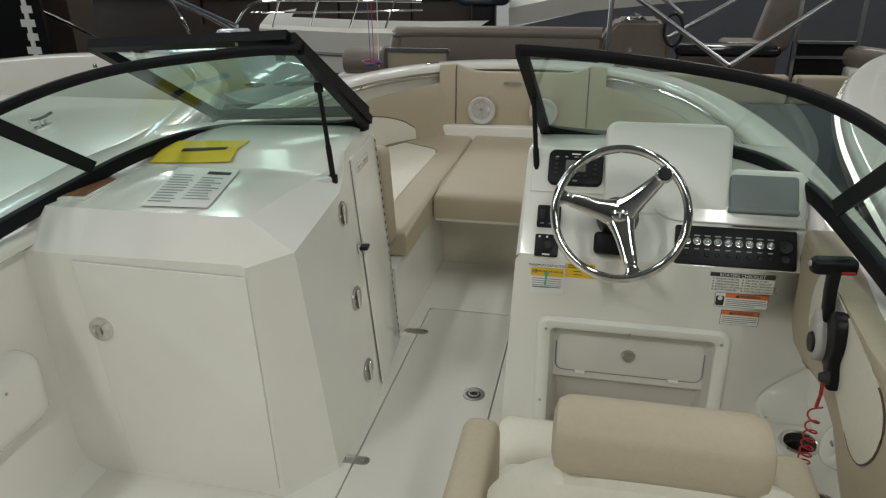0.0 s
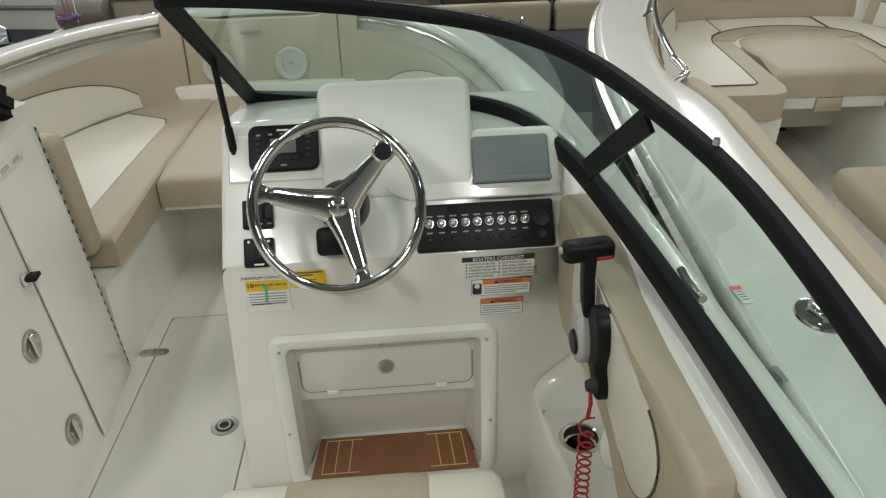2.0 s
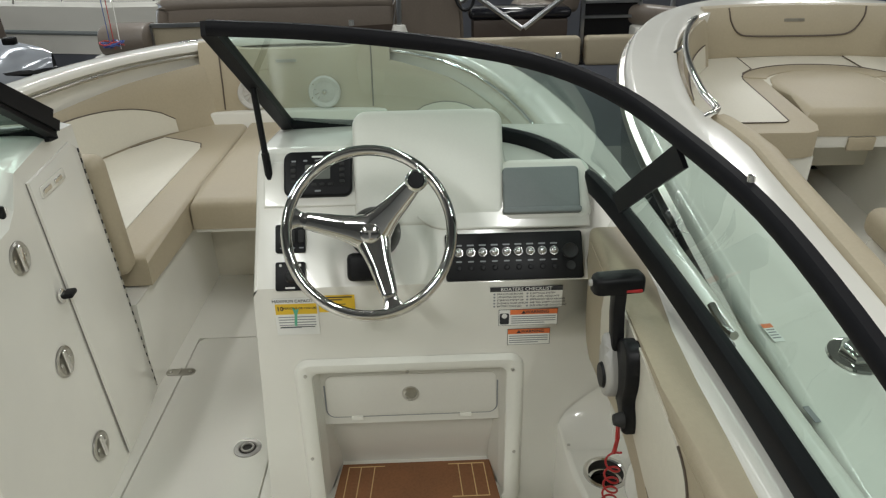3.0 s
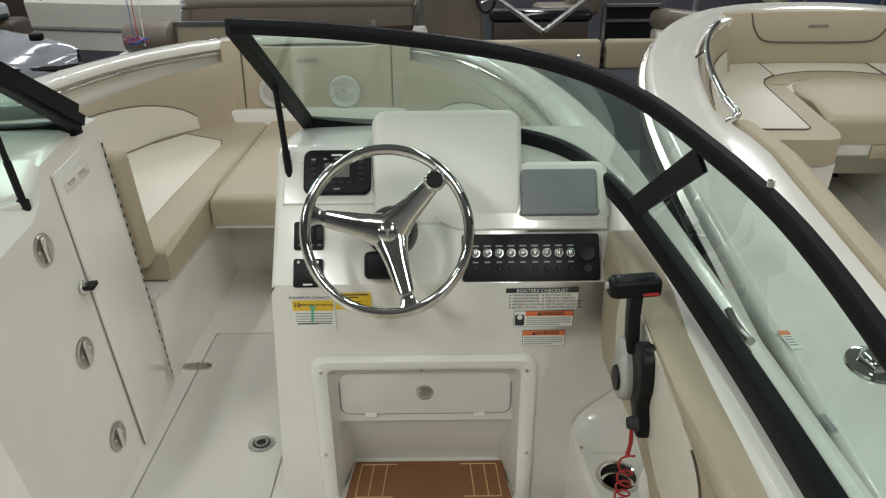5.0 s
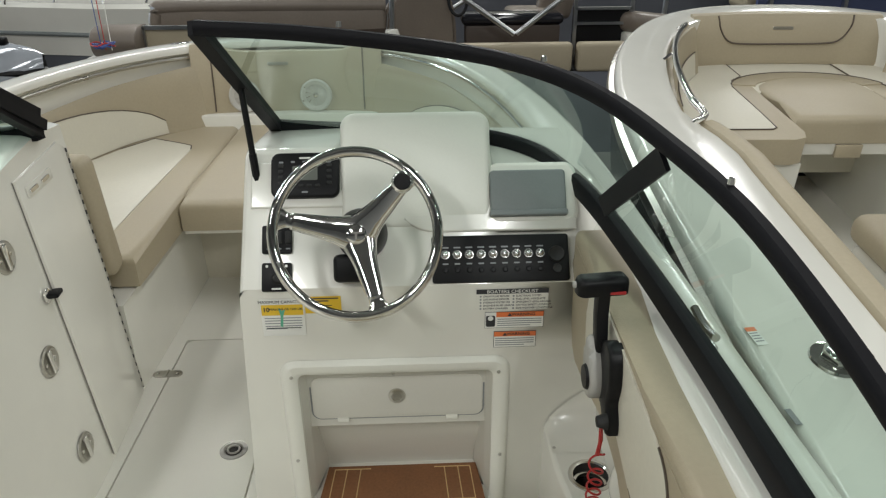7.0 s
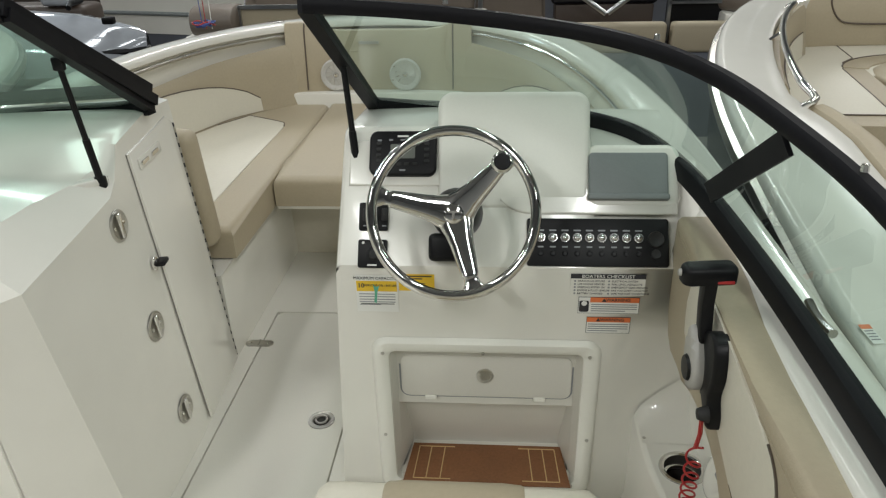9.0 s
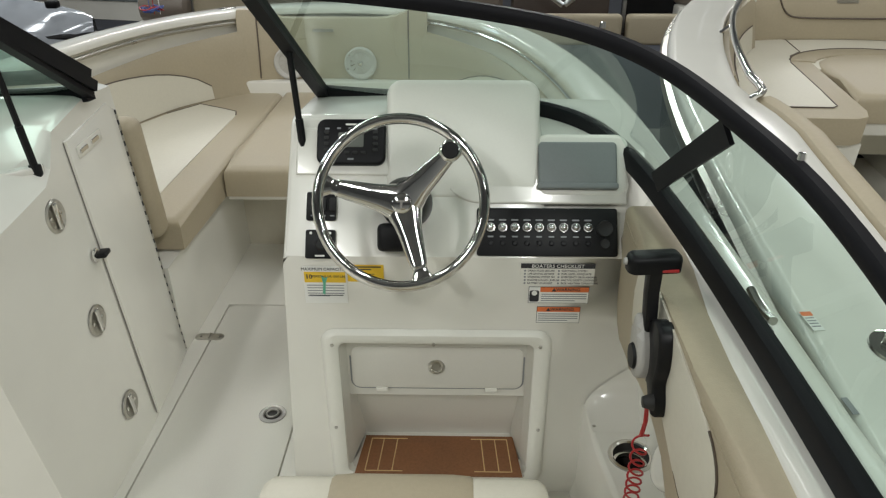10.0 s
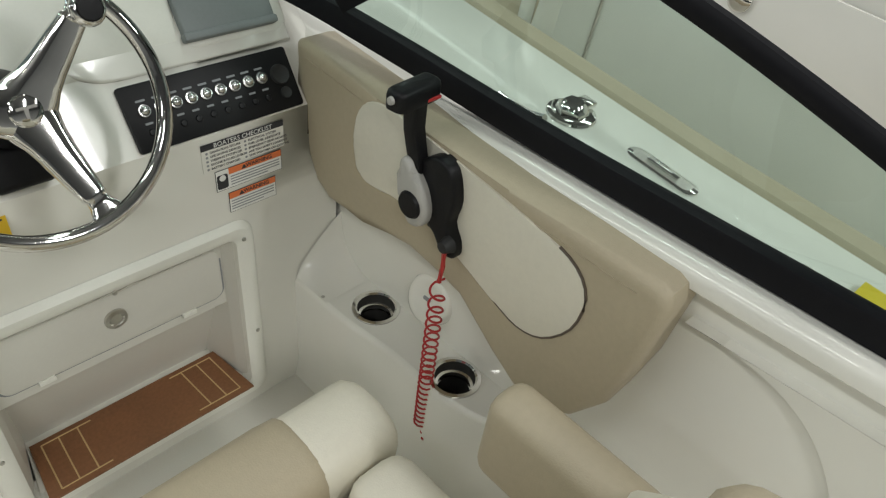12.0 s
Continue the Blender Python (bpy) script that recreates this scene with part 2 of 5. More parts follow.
def hull(name, label, m=None, liner=True):
    t = thing(name, label, "boat", m=m)
    cap = [inset(lambda y, d=d: d, lambda y, h=h: sheer(y) + h) for d, h in ((0.0, -0.05), (0.002, -0.02), (0.015, -0.004), (0.03, 0.0))]
    cap += [inset(lambda y, k=k: capwidth(y) + k, lambda y, h=h: sheer(y) + h) for k, h in (((0.008, 0.0), (0.022, -0.005), (0.031, -0.017), (0.031, -0.034), (0.022, -0.042), (0.0, -0.045)) if CAPW < 0.2 else ((-0.015, 0.0), (-0.003, -0.005), (0.0, -0.018), (0.0, -0.04)))]
    part("gunwale", skin(*cap), GEL, t)
    rr = [inset(lambda y, d=d: d, lambda y, h=h: sheer(y) + h) for d, h in ((0.0, -0.045), (-0.02, -0.05), (-0.028, -0.07), (-0.02, -0.09), (0.0, -0.095))]
    part("rub_rail", skin(*rr), STEEL, t)
    side = [inset(lambda y, d=d: d, lambda y, h=h: h if h < 0.5 else sheer(y) + h - 0.9) for d, h in ((0.0, 0.81), (0.02, 0.55), (0.06, 0.2), (0.16, -0.2), (0.45, -0.55), (1.2, -0.75))]
    part("topside", skin(*side), NAVY, t, "dark glossy hull side")
    inner = [inset(lambda y, k=k: capwidth(y) + k, lambda y, h=h: (sheer(y) - 0.04 if h > 0.75 else h)) for k, h in ((0.0, 0.8), (0.004, 0.7), (0.008, 0.5), (0.014, 0.1), (0.04, 0.03), (0.1, 0.0))]
    part("inner_liner", skin(*inner), GEL, t)
    part("transom", box(-HW + 0.01, HW - 0.01, -3.46, -3.385, -0.5, sheer(-3.4) - 0.004, 0.02, 3), GEL, t, "plain white transom")
    return t


def flip(m, s):
    return m if s > 0 else m @ Matrix.Diagonal((-1, 1, 1, 1))


def bow_seating(m=None, lift=0.0, other=False):
    """Benches, front backrest, speakers and rails of the bow, one set for a boat."""
    M = m or Matrix()
    L = Matrix.Translation((0, 0, lift))
    for s in (-1, 1):
        bench = thing("bow_bench", "white bow bench with tan and cream vinyl cushions", "bench", "bow benches", m=M)
        own = bmesh.new()
        inner = [(0.30 * s, 1.31 if other else 0.62, 0.0), (0.29 * s, 1.47, 0.0), (0.29 * s, 2.45, 0.0)]
        grid([[(x + 0.01 * s * (z > 0.1), y, z) for x, y, _ in inner] for z in (0.0, 0.02, 0.345 + lift)], bm=own)
        yb = 1.31 if other else 0.62
        grid([[(0.3 * s, yb, z), (1.1 * s, yb, z)] for z in (0, 0.345 + lift)], bm=own)
        grid([[(0.3 * s, y, 0.345 + lift), (w * s, y, 0.345 + lift)] for y, w in ((yb, 1.1), (max(1.3, yb + 0.01), 1.05), (2.0, 0.85), (2.45, 0.6))], bm=own)
        part("base", own, GEL, bench, "white fibreglass base")
        aft = 1.28 if other else 0.74
        out = [(0.285, aft), (0.275, max(1.2, aft + 0.05)), (0.28, 2.30), (0.30, 2.40), (0.45, 2.43), (0.64, 2.22), (0.78, 2.00), (0.89, 1.75), (0.98, 1.43), (1.03, max(1.1, aft + 0.005)), (1.04, aft)]
        if other:
            out = [(0.36, aft), (0.31, aft + 0.025), (0.288, aft + 0.09)] + out[2:]
        cush = part("cushion", slab([(x * s, y) for x, y in out], 0.115, 0.03, 4, L @ Matrix.Translation((0, 0, 0.352))), TAN, bench, "tan vinyl cushion")
        if other:
            pan = [(0.97, 1.39), (0.415, 1.39), (0.392, 1.41), (0.387, 1.6), (0.385, 1.98), (0.352, 2.08), (0.283, 2.15), (0.283, 2.36), (0.44, 2.40), (0.60, 2.22), (0.74, 2.0), (0.85, 1.75)]
            edge = pan[:8]
        else:
            pan = [(0.435, 0.80), (0.43, 1.35), (0.425, 1.93), (0.44, 1.99), (0.50, 2.03), (0.66, 2.12), (0.77, 1.95), (0.875, 1.70), (0.955, 1.37), (1.0, 1.0), (1.0, 0.80)]
            edge = pan[2:7]
        part("panel", slab([(x * s, y) for x, y in pan], 0.006, 0.004, 2, L @ Matrix.Translation((0, 0, 0.465))), CREAM, cush, "cream vinyl panel")
        part("piping", tube([(x * s, y, 0.4705 + lift) for x, y in edge], 0.003, 6), PIPING, cush, "dark piping")
        # backrest along the side, rising towards the bow
        pts = [p for p in inset(lambda y: 0, lambda y: 0, fore=2.43 if other else 2.60, side=s) if p.y > aft - 0.02]
        nrm = {}
        for x, y, nx, ny in plan():
            nrm[(round(x, 4), round(y, 4))] = (nx, ny)
        length = [0.0]
        for p, q in zip(pts, pts[1:]):
            length.append(length[-1] + (q - p).length)
        tot = length[-1]
        rows, prows, edge = [], [], []
        for p, l in zip(pts, length):
            u = (l if s > 0 else tot - l) / tot
            nx, ny = nrm[(round(p.x, 4), round(p.y, 4))]
            k = 0.045 if other else 1.6 * (capwidth(p.y) - CAPW) - 0.064
            top = 0.645 + 0.06 * u if other else 0.690 + 0.100 * u ** 1.5
            prof = ((0.285, 0.462), (0.265, 0.468), (0.255, 0.53), (0.232, 0.53 + (top - 0.53) * 0.6), (0.22, top - 0.02), (0.205, top), (0.18, top - 0.01), (0.18, 0.462))
            rows.append([(p.x + nx * (d + k), p.y + ny * (d + k), z + lift) for d, z in prof])
            if other:
                h = 0.115 if 0.02 < u < 0.98 else 0.0
            else:
                h = 0.205 * math.sqrt(max(0.0, 1 - ((u - 0.47) / 0.37) ** 2)) if abs(u - 0.47) < 0.37 else 0.0
            if h > 0.0:
                row = []
                for i in range(6):
                    z = 0.474 + h * i / 5
                    d = np.interp(z, [prof[1][1], prof[2][1], prof[3][1], prof[4][1]], [0.265, 0.255, 0.232, 0.22]) + k + 0.005
                    row.append((p.x + nx * d, p.y + ny * d, z + lift))
                prows.append(row)
                edge.append(row[-1])
        back = part("backrest", grid(rows, closed=True, caps=True), TAN, bench, "tan vinyl backrest")
        part("panel", grid(prows), CREAM, back, "cream vinyl panel")
        part("piping", tube(edge, 0.003, 6), PIPING, back, "dark piping")
        if not other:
            own = box(-0.345, 0.345, -0.045, 0.045, 0, 0.43, 0.035, 4)
            move(own, Matrix.Translation((0.665 * s, 0.72, 0.42 + lift)) @ Matrix.Rotation(radians(8), 4, "X"))
            part("end_backrest", own, TAN, bench, "tan vinyl end backrest")
        r = thing("bow_grab_rail", "polished stainless grab rail on the bow coaming", "grab rail", "bow rails", m=M)
        line = [p for p in inset(lambda y: capwidth(y) + (0.03 if other else 0.035), lambda y: sheer(y) + (0.035 if other else -0.055), fore=2.32 if other else 2.56, side=s) if p.y > 0.85]
        ends = [p for p in inset(lambda y: capwidth(y) - 0.012, lambda y: sheer(y) - (0.004 if other else 0.07), fore=2.32 if other else 2.56, side=s) if p.y > 0.85]
        if s < 0:
            line, ends = line[::-1], ends[::-1]
        # Own port rail uses greyer STEEL to imitate the shade of its recess.
        part("rail", tube(smoothline([ends[0], line[0].lerp(ends[0], 0.25)] + line[1:-1] + [line[-1].lerp(ends[-1], 0.25), ends[-1]], 3), 0.014 if other else 0.010, 10), CHROME if other or s > 0 else STEEL, r)
        for i in ((len(line) // 2,) if other else (len(line) // 4, len(line) // 2, 3 * len(line) // 4)):
            part("post", tube([line[i], ends[i]], 0.009, 8), CHROME, r)
    FY = 1.50 if other else 1.19
    f = thing("bow_filler_cushion", "tan vinyl filler cushion between the bow benches", "cushion", m=M)
    nose = [(0.272, 1.93), (0.25, 2.00), (0.19, 2.06), (0.10, 2.095), (0, 2.105)] if other else [(0.272, 2.33)]
    nose = nose + [(-x, y) for x, y in nose[::-1] if x > 0]
    part("pad", slab([(-0.268, FY), (0.268, FY), (0.27, FY + 0.2)] + nose + [(-0.27, FY + 0.2)], 0.125, 0.035, 4, L @ Matrix.Translation((0, 0, 0.358))), TAN, f)
    bd = part("board", box(-0.265, 0.265, FY + 0.01, 2.33, (0.30 if other else 0.34) + lift, 0.357 + lift, 0.003), GEL, f, "white board under the cushion")
    if other:
        part("catch", box(-0.06, 0.06, FY - 0.005, FY + 0.01, 0.29 + lift, 0.352 + lift, 0.004), TAN, bd, "tan strap catch")
    fb = thing("bow_front_seat_back", "tan vinyl back cushion at the bow over a white shelf", "seat back", m=M)
    rows = []
    hw = 0.50
    FB = 2.385 if other else 2.415
    for i in range(25):
        x = -hw + 2 * hw * i / 24
        bulge = 0.06 * (x / hw) ** 2
        top = 0.725 if other else 0.888 - 0.05 * max(0, 1 - (abs(x) / 0.40) ** 6)
        prof = ((0.06, 0.464 if other else 0.52), (0.0, 0.468 if other else 0.525), (-0.005, 0.49 if other else 0.54), (0.012, 0.62 if other else 0.66), (0.03, top - 0.03), (0.05, top), (0.08, top + 0.004), (0.11, top))
        rows.append([(x, FB - bulge + dy, z + lift) for dy, z in prof])
    fc = part("cushion", grid(rows, closed=True, caps=True), TAN, fb)
    if other:
        line = smoothline([(-0.36, 0.722, 0), (-0.345, 0.66, 0), (-0.30, 0.60, 0), (-0.22, 0.58, 0), (0, 0.575, 0), (0.22, 0.58, 0), (0.30, 0.60, 0), (0.345, 0.66, 0), (0.36, 0.722, 0)], 4)
        part("piping", tube([(p.x, FB - 0.06 * (p.x / hw) ** 2 - 0.002 + np.interp(p.y, [0.54, 0.62, 0.695, 0.725], [-0.005, 0.012, 0.03, 0.05]), p.y + lift) for p in line], 0.0045, 6), PIPING, fc, "curved dark piping")
    own = slab(rrect(0.11, 0.016, 0.006, 3, 0, 0), 0.003, 0.001, 1, L @ facing((0.0, FB + 0.019, 0.655) if other else (-0.055, FB + 0.0125, 0.782), (0, -1, 0.12)))
    part("emblem", own, STEEL, fc, "plain grey embroidered mark")
    if other:
        part("shelf", box(-0.62, 0.62, 1.90, 2.52, 0.2, 0.466 + lift, 0.012), CREAM, fb, "cream vinyl seat pad")
        arc = [(0.387 * math.cos(a), 1.96 + 0.245 * math.sin(a)) for a in [radians(12 + 156 * i / 24) for i in range(25)]]
        edge_in = [(x * 0.70, 1.95 + (y - 1.95) * 0.62) for x, y in arc]
        ring = part("border", slab(arc + edge_in[::-1], 0.0085, 0.004, 2, L @ Matrix.Translation((0, 0, 0.465))), TAN, fb, "tan curved border")
        part("piping", tube([(x, y, 0.473 + lift) for x, y in arc], 0.004, 6), PIPING, ring, "dark piping")
    else:
        part("shelf", box(-0.66, 0.66, 2.34, 2.52, 0.2, 0.53 + lift, 0.012), GEL, fb, "white fibreglass shelf")
        for sx in (-0.40, 0.40):
            part("piping", tube([(sx, FB - 0.06 * (sx / hw) ** 2 + dy - 0.002, z) for dy, z in ((-0.005, 0.54), (0.012, 0.66), (0.03, 0.85), (0.05, 0.885))], 0.004, 6), PIPING, fc, "dark piping seam")
    for x in (() if other else (-0.240, 0.140)):
        sp = thing("bow_speaker", "round white speaker with a chrome centre in the bow", "speaker", "bow speakers", m=M)
        fm = L @ facing((x, 2.392, 0.618), (0, -1, 0.06))
        part("ring", lathe([(0.058, 0), (0.086, 0.0), (0.086, 0.010), (0.078, 0.016), (0.06, 0.012), (0.058, 0)], 28, fm), SPEAKER, sp)
        part("grille", lathe([(0.0, 0.008), (0.030, 0.010), (0.059, 0.006), (0.059, 0.0)], 28, fm), SPEAKER, sp, "grey perforated grille")
        for a in range(12):
            an = a * math.pi / 6
            part("grille_rib", tube([fm @ Vector((0.022 * math.cos(an), 0.022 * math.sin(an), 0.0115)), fm @ Vector((0.054 * math.cos(an + 0.25), 0.054 * math.sin(an + 0.25), 0.0085))], 0.0022, 5), STEEL, sp)
        part("dust_cap", lathe([(0.0, 0.022), (0.010, 0.020), (0.016, 0.010), (0.016, 0.0)], 16, fm), CHROME, sp)
        for a in range(6):
            an = a * math.pi / 3 + 0.4
            part("screw", lathe([(0, 0.017), (0.004, 0.016), (0.005, 0.013)], 8, fm @ Matrix.Translation((0.073 * math.cos(an), 0.073 * math.sin(an), 0))), STEEL, sp)
    if other:
        for s in (-1, 1):
            cb = thing("coaming_bolster", "tan vinyl bolster along the inside of the gunwale", "bolster", "coaming bolsters", m=M)
            rows = []
            for p, q in zip(inset(lambda y: capwidth(y) + 0.003, lambda y: sheer(y), fore=1.05, side=s), inset(lambda y: capwidth(y) + 0.09, lambda y: sheer(y), fore=1.05, side=s)):
                d = q - p
                rows.append([p + d * u + Vector((0, 0, z)) for u, z in ((0, -0.12), (0, -0.02), (0.15, 0.0), (0.5, 0.008), (0.85, -0.004), (1.0, -0.03), (0.9, -0.12))])
            part("pad", grid(rows, closed=True, caps=True), TAN, cb)
    return fb


hull("boat_hull", "white fibreglass boat hull with a broad gunwale")
bow_seating()

# cockpit floor with its hatch
floor = thing("floor", "off-white fibreglass cockpit floor", "floor", kind="structure")
own = bmesh.new()
for x0, x1, y0, y1 in ((-1.16, -0.240, -3.39, 1.47), (0.164, 1.16, -3.39, 1.47), (-0.240, 0.164, 0.944, 1.47), (-0.240, 0.164, -3.39, -0.95)):
    box(x0, x1, y0, y1, -0.03, 0.0, bm=own)
part("deck_plate", own, DECK, floor, smooth=0)
part("hatch_well", box(-0.26, 0.18, -1.0, 0.97, -0.05, -0.03), DARK, floor)
part("hatch", slab(rrect(0.394, 1.884, 0.03, 5, -0.038, -0.003), 0.03, 0.003, 2, Matrix.Translation((0, 0, -0.0295))), DECK, floor, "off-white hatch lid")
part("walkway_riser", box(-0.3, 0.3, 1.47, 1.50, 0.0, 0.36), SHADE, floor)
for hx, hy in ((-0.245, 0.718), (-0.238, -0.138)):
    hg = thing("floor_hinge", "oval stainless hinge on the floor hatch seam", "hinge", "floor hinges", m=Matrix.Translation((hx, hy, 0)))
    part("leaf", slab(rrect(0.105, 0.040, 0.0199, 6), 0.004, 0.0015, 2), STEEL, hg)
    part("knuckle", tube([(-0.002, -0.019, 0.005), (-0.002, 0.019, 0.005)], 0.0035, 8), STEEL, hg)
    for sx in (-0.034, 0.034):
        part("screw", lathe([(0, 0.0055), (0.005, 0.0045), (0.006, 0.004)], 8, Matrix.Translation((sx, 0, 0))), CHROME, hg)
lr = thing("hatch_lift_ring", "round stainless lift ring in the floor hatch", "lift ring", m=Matrix.Translation((0.085, 0.302, 0)))
part("flange", lathe([(0.026, 0.001), (0.030, 0.004), (0.042, 0.003), (0.043, 0.0)], 24), DULL, lr)
part("cup", lathe([(0.0, 0.0008), (0.027, 0.001)], 20), DARK, lr)
part("ring", tube([(0.018 * math.cos(a), 0.018 * math.sin(a), 0.004) for a in [i * math.pi / 8 for i in range(17)]], 0.0035, 6), DULL, lr)

# ---- port console ----
pc = thing("port_console", "white fibreglass console with a faceted top", "console")
rings = [
    [(-0.392, -0.343, 0.0), (-0.424, -0.343, 0.776), (-0.436, -0.341, 0.784), (-1.16, -0.341, 0.772), (-1.16, -0.343, 0.0)],
    [(-0.272, -0.19, 0.0), (-0.305, -0.280, 0.806), (-0.446, -0.248, 0.884), (-1.16, -0.238, 0.874), (-1.16, -0.19, 0.0)],
    [(-0.269, 0.0, 0.0), (-0.318, -0.02, 0.824), (-0.430, -0.02, 0.884), (-1.16, -0.02, 0.877), (-1.16, 0.0, 0.0)],
    [(-0.268, 0.13, 0.0), (-0.325, 0.134, 0.838), (-0.400, 0.134, 0.882), (-1.16, 0.134, 0.880), (-1.16, 0.13, 0.0)],
    [(-0.268, 0.18, 0.0), (-0.330, 0.18, 0.866), (-0.385, 0.18, 0.893), (-1.16, 0.18, 0.890), (-1.16, 0.18, 0.0)],
    [(-0.270, 0.232, 0.0), (-0.335, 0.232, 0.945), (-0.360, 0.232, 0.950), (-1.16, 0.232, 0.905), (-1.16, 0.232, 0.0)],
    [(-0.284, 0.45, 0.0), (-0.350, 0.45, 0.972), (-0.375, 0.45, 0.978), (-1.14, 0.45, 0.95), (-1.14, 0.45, 0.0)],
    [(-0.299, 0.625, 0.0), (-0.364, 0.625, 0.955), (-0.390, 0.625, 0.962), (-1.12, 0.625, 0.92), (-1.12, 0.625, 0.0)],
]
own = grid(rings, closed=True, caps=True)
bmesh.ops.bevel(own, geom=[e for e in own.edges if len(e.link_faces) == 2 and e.calc_face_angle(0) > 0.25], offset=0.010, segments=3, affect="EDGES", profile=0.5)
part("body", own, GEL, pc, smooth=25)
aft = facing((0, -0.3435, 0), (0, -1, 0))
part("aft_door", slab([(-0.406, 0.035), (-0.421, 0.750), (-0.955, 0.755), (-0.905, 0.022)], 0.006, 0.003, 2, aft), GEL, pc, "white hinged door on the aft face")
part("door_gap", slab([(-0.4062, 0.0332), (-0.4212, 0.7485), (-0.9572, 0.7548), (-0.9072, 0.0202)], 0.002, 0, m=aft), SEAM, pc)
kn = part("door_pull", lathe([(0, 0.012), (0.012, 0.012), (0.016, 0.016), (0.036, 0.010), (0.038, 0.0)], 24, aft @ Matrix.Translation((-0.905, 0.545, 0.006))), CHROME, pc, "round chrome pull")
part("thumb_lever", box(-0.008, 0.008, -0.02, 0.02, 0.012, 0.022, 0.004, 2), STEEL, kn).matrix_local = aft @ Matrix.Translation((-0.905, 0.545, 0.006))


def sideplate(y, z, n=0.0):
    """A pose on the console's inboard side, its z pointing out into the walkway, its x forward."""
    x = -0.2655 - 0.073 * z - 0.085 * max(0.0, y - 0.23)
    return facing((x + n, y, z), (1, 0.085 if y > 0.2 else 0.0, 0.073))


door = thing("companion_door", "tall white narrow door in the console side", "door")
DM = sideplate(0.2301, 0, 0.001)
own = slab([(0.050, 0.022), (0.377, 0.016), (0.374, 0.895), (0.335, 0.925), (0.042, 0.908)], 0.010, 0.004, 2, DM)
part("panel", own, GEL, door)
part("gap", slab([(0.0488, 0.0205), (0.378, 0.0145), (0.375, 0.894), (0.334, 0.924), (0.0408, 0.907)], 0.002, 0, m=DM), SEAM, door)
part("hinge_strip", tube([sideplate(0.607, 0.03, 0.009).translation, sideplate(0.603, 0.89, 0.009).translation], 0.0035, 6), INK, door, "dark piano hinge gap")
for k in range(26):
    z = 0.035 + 0.033 * k
    y = 0.607 - 0.004 * z / 0.9
    part("hinge_knuckle", tube([sideplate(y, z, 0.0105).translation, sideplate(y, z + 0.018, 0.0105).translation], 0.0036, 6), STEEL, door)
own = slab(rrect(0.16, 0.032, 0.006, 3), 0.003, 0.001, 2, sideplate(0.38, 0.865, 0.012))
nm = part("name_plate", own, GEL, door, "white plate with raised bars")
for k in (-0.045, 0.03):
    part("bar", slab(rrect(0.05, 0.012, 0.005, 3, k), 0.003, 0.001, 1, sideplate(0.38, 0.865, 0.0155)), CHROME, nm)
lk = thing("door_latch", "black and chrome turn latch on the narrow door", "latch", m=sideplate(0.236, 0.60, 0.002))
part("rose", lathe([(0, 0.006), (0.016, 0.006), (0.020, 0.003), (0.020, 0.0)], 18), CHROME, lk)
part("thumb_turn", box(-0.012, 0.028, -0.007, 0.007, 0.004, 0.032, 0.005, 3), BLACKP, lk)
part("strut_pad", slab([(-0.425, 0.085), (-0.338, 0.168), (-0.352, 0.196), (-0.390, 0.205)], 0.016, 0.006, 3, Matrix.Translation((0, 0, 0.866))), GEL, pc, "low triangular pad under the strut")
for ly, lz in ((0.131, 0.764), (0.148, 0.451), (0.160, 0.155)):
    la = thing("console_latch", "oval stainless flush latch on the console side", "latch", "console latches", m=sideplate(ly, lz, 0.001))
    part("plate", lathe([(0, 0.003), (0.030, 0.003), (0.036, 0.006), (0.042, 0.003), (0.043, 0.0)], 26), STEEL, la)
    part("handle", box(-0.008, 0.008, -0.034, 0.034, 0.003, 0.012, 0.004, 3), CHROME, la)
    for a in (-0.022, 0.022):
        part("screw", lathe([(0, 0.005), (0.005, 0.004), (0.005, 0.002)], 8, Matrix.Translation((a, 0, 0))), CHROME, la)

# ---- helm console ----
SLOPE = facing((0, 0, 0.73), (0, -0.827, 0.562))  # x to starboard, y up the dash


def dash(x, v, n=0.0):
    return SLOPE @ Matrix.Translation((x, v, n))


hc = thing("helm_console", "white fibreglass helm console with a sloping dash", "console")
own = bmesh.new()
LX, RX = 0.255, 1.10


def lx(z):
    return 0.222 + 0.055 * min(z, 0.88)


# aft face round the footwell opening, then the sloping dash and the top
FW = (0.370, 0.852, 0.072, 0.500)
for a, b in (((0.0), FW[2]), (FW[2], FW[3]), (FW[3], 0.73)):
    if (a, b) == (FW[2], FW[3]):
        grid([[(lx(z), 0, z), (FW[0], 0, z)] for z in (a, b)], bm=own)
        grid([[(FW[1], 0, z), (RX, 0, z)] for z in (a, b)], bm=own)
    else:
        grid([[(lx(z), 0, z), (FW[0], 0, z), (FW[1], 0, z), (RX, 0, z)] for z in (a, b)], bm=own)
prof = [(0.0, 0.73), (0.176, 0.989), (0.19, 0.998), (0.21, 1.0), (0.47, 0.975), (0.62, 0.94), (0.64, 0.90), (0.64, 0.0)]
left = [(0.0, 0.0), (0.0, 0.73)] + prof[1:]
grid([[(lx(z), y, z), (0.850, y, z), (0.862, y, min(z, 0.928)), (RX, y, min(z, 0.922))] for y, z in prof], bm=own)
vs = [own.verts.new((lx(z), y, z)) for y, z in left]
own.faces.new(vs)
bmesh.ops.remove_doubles(own, verts=own.verts, dist=1e-4)
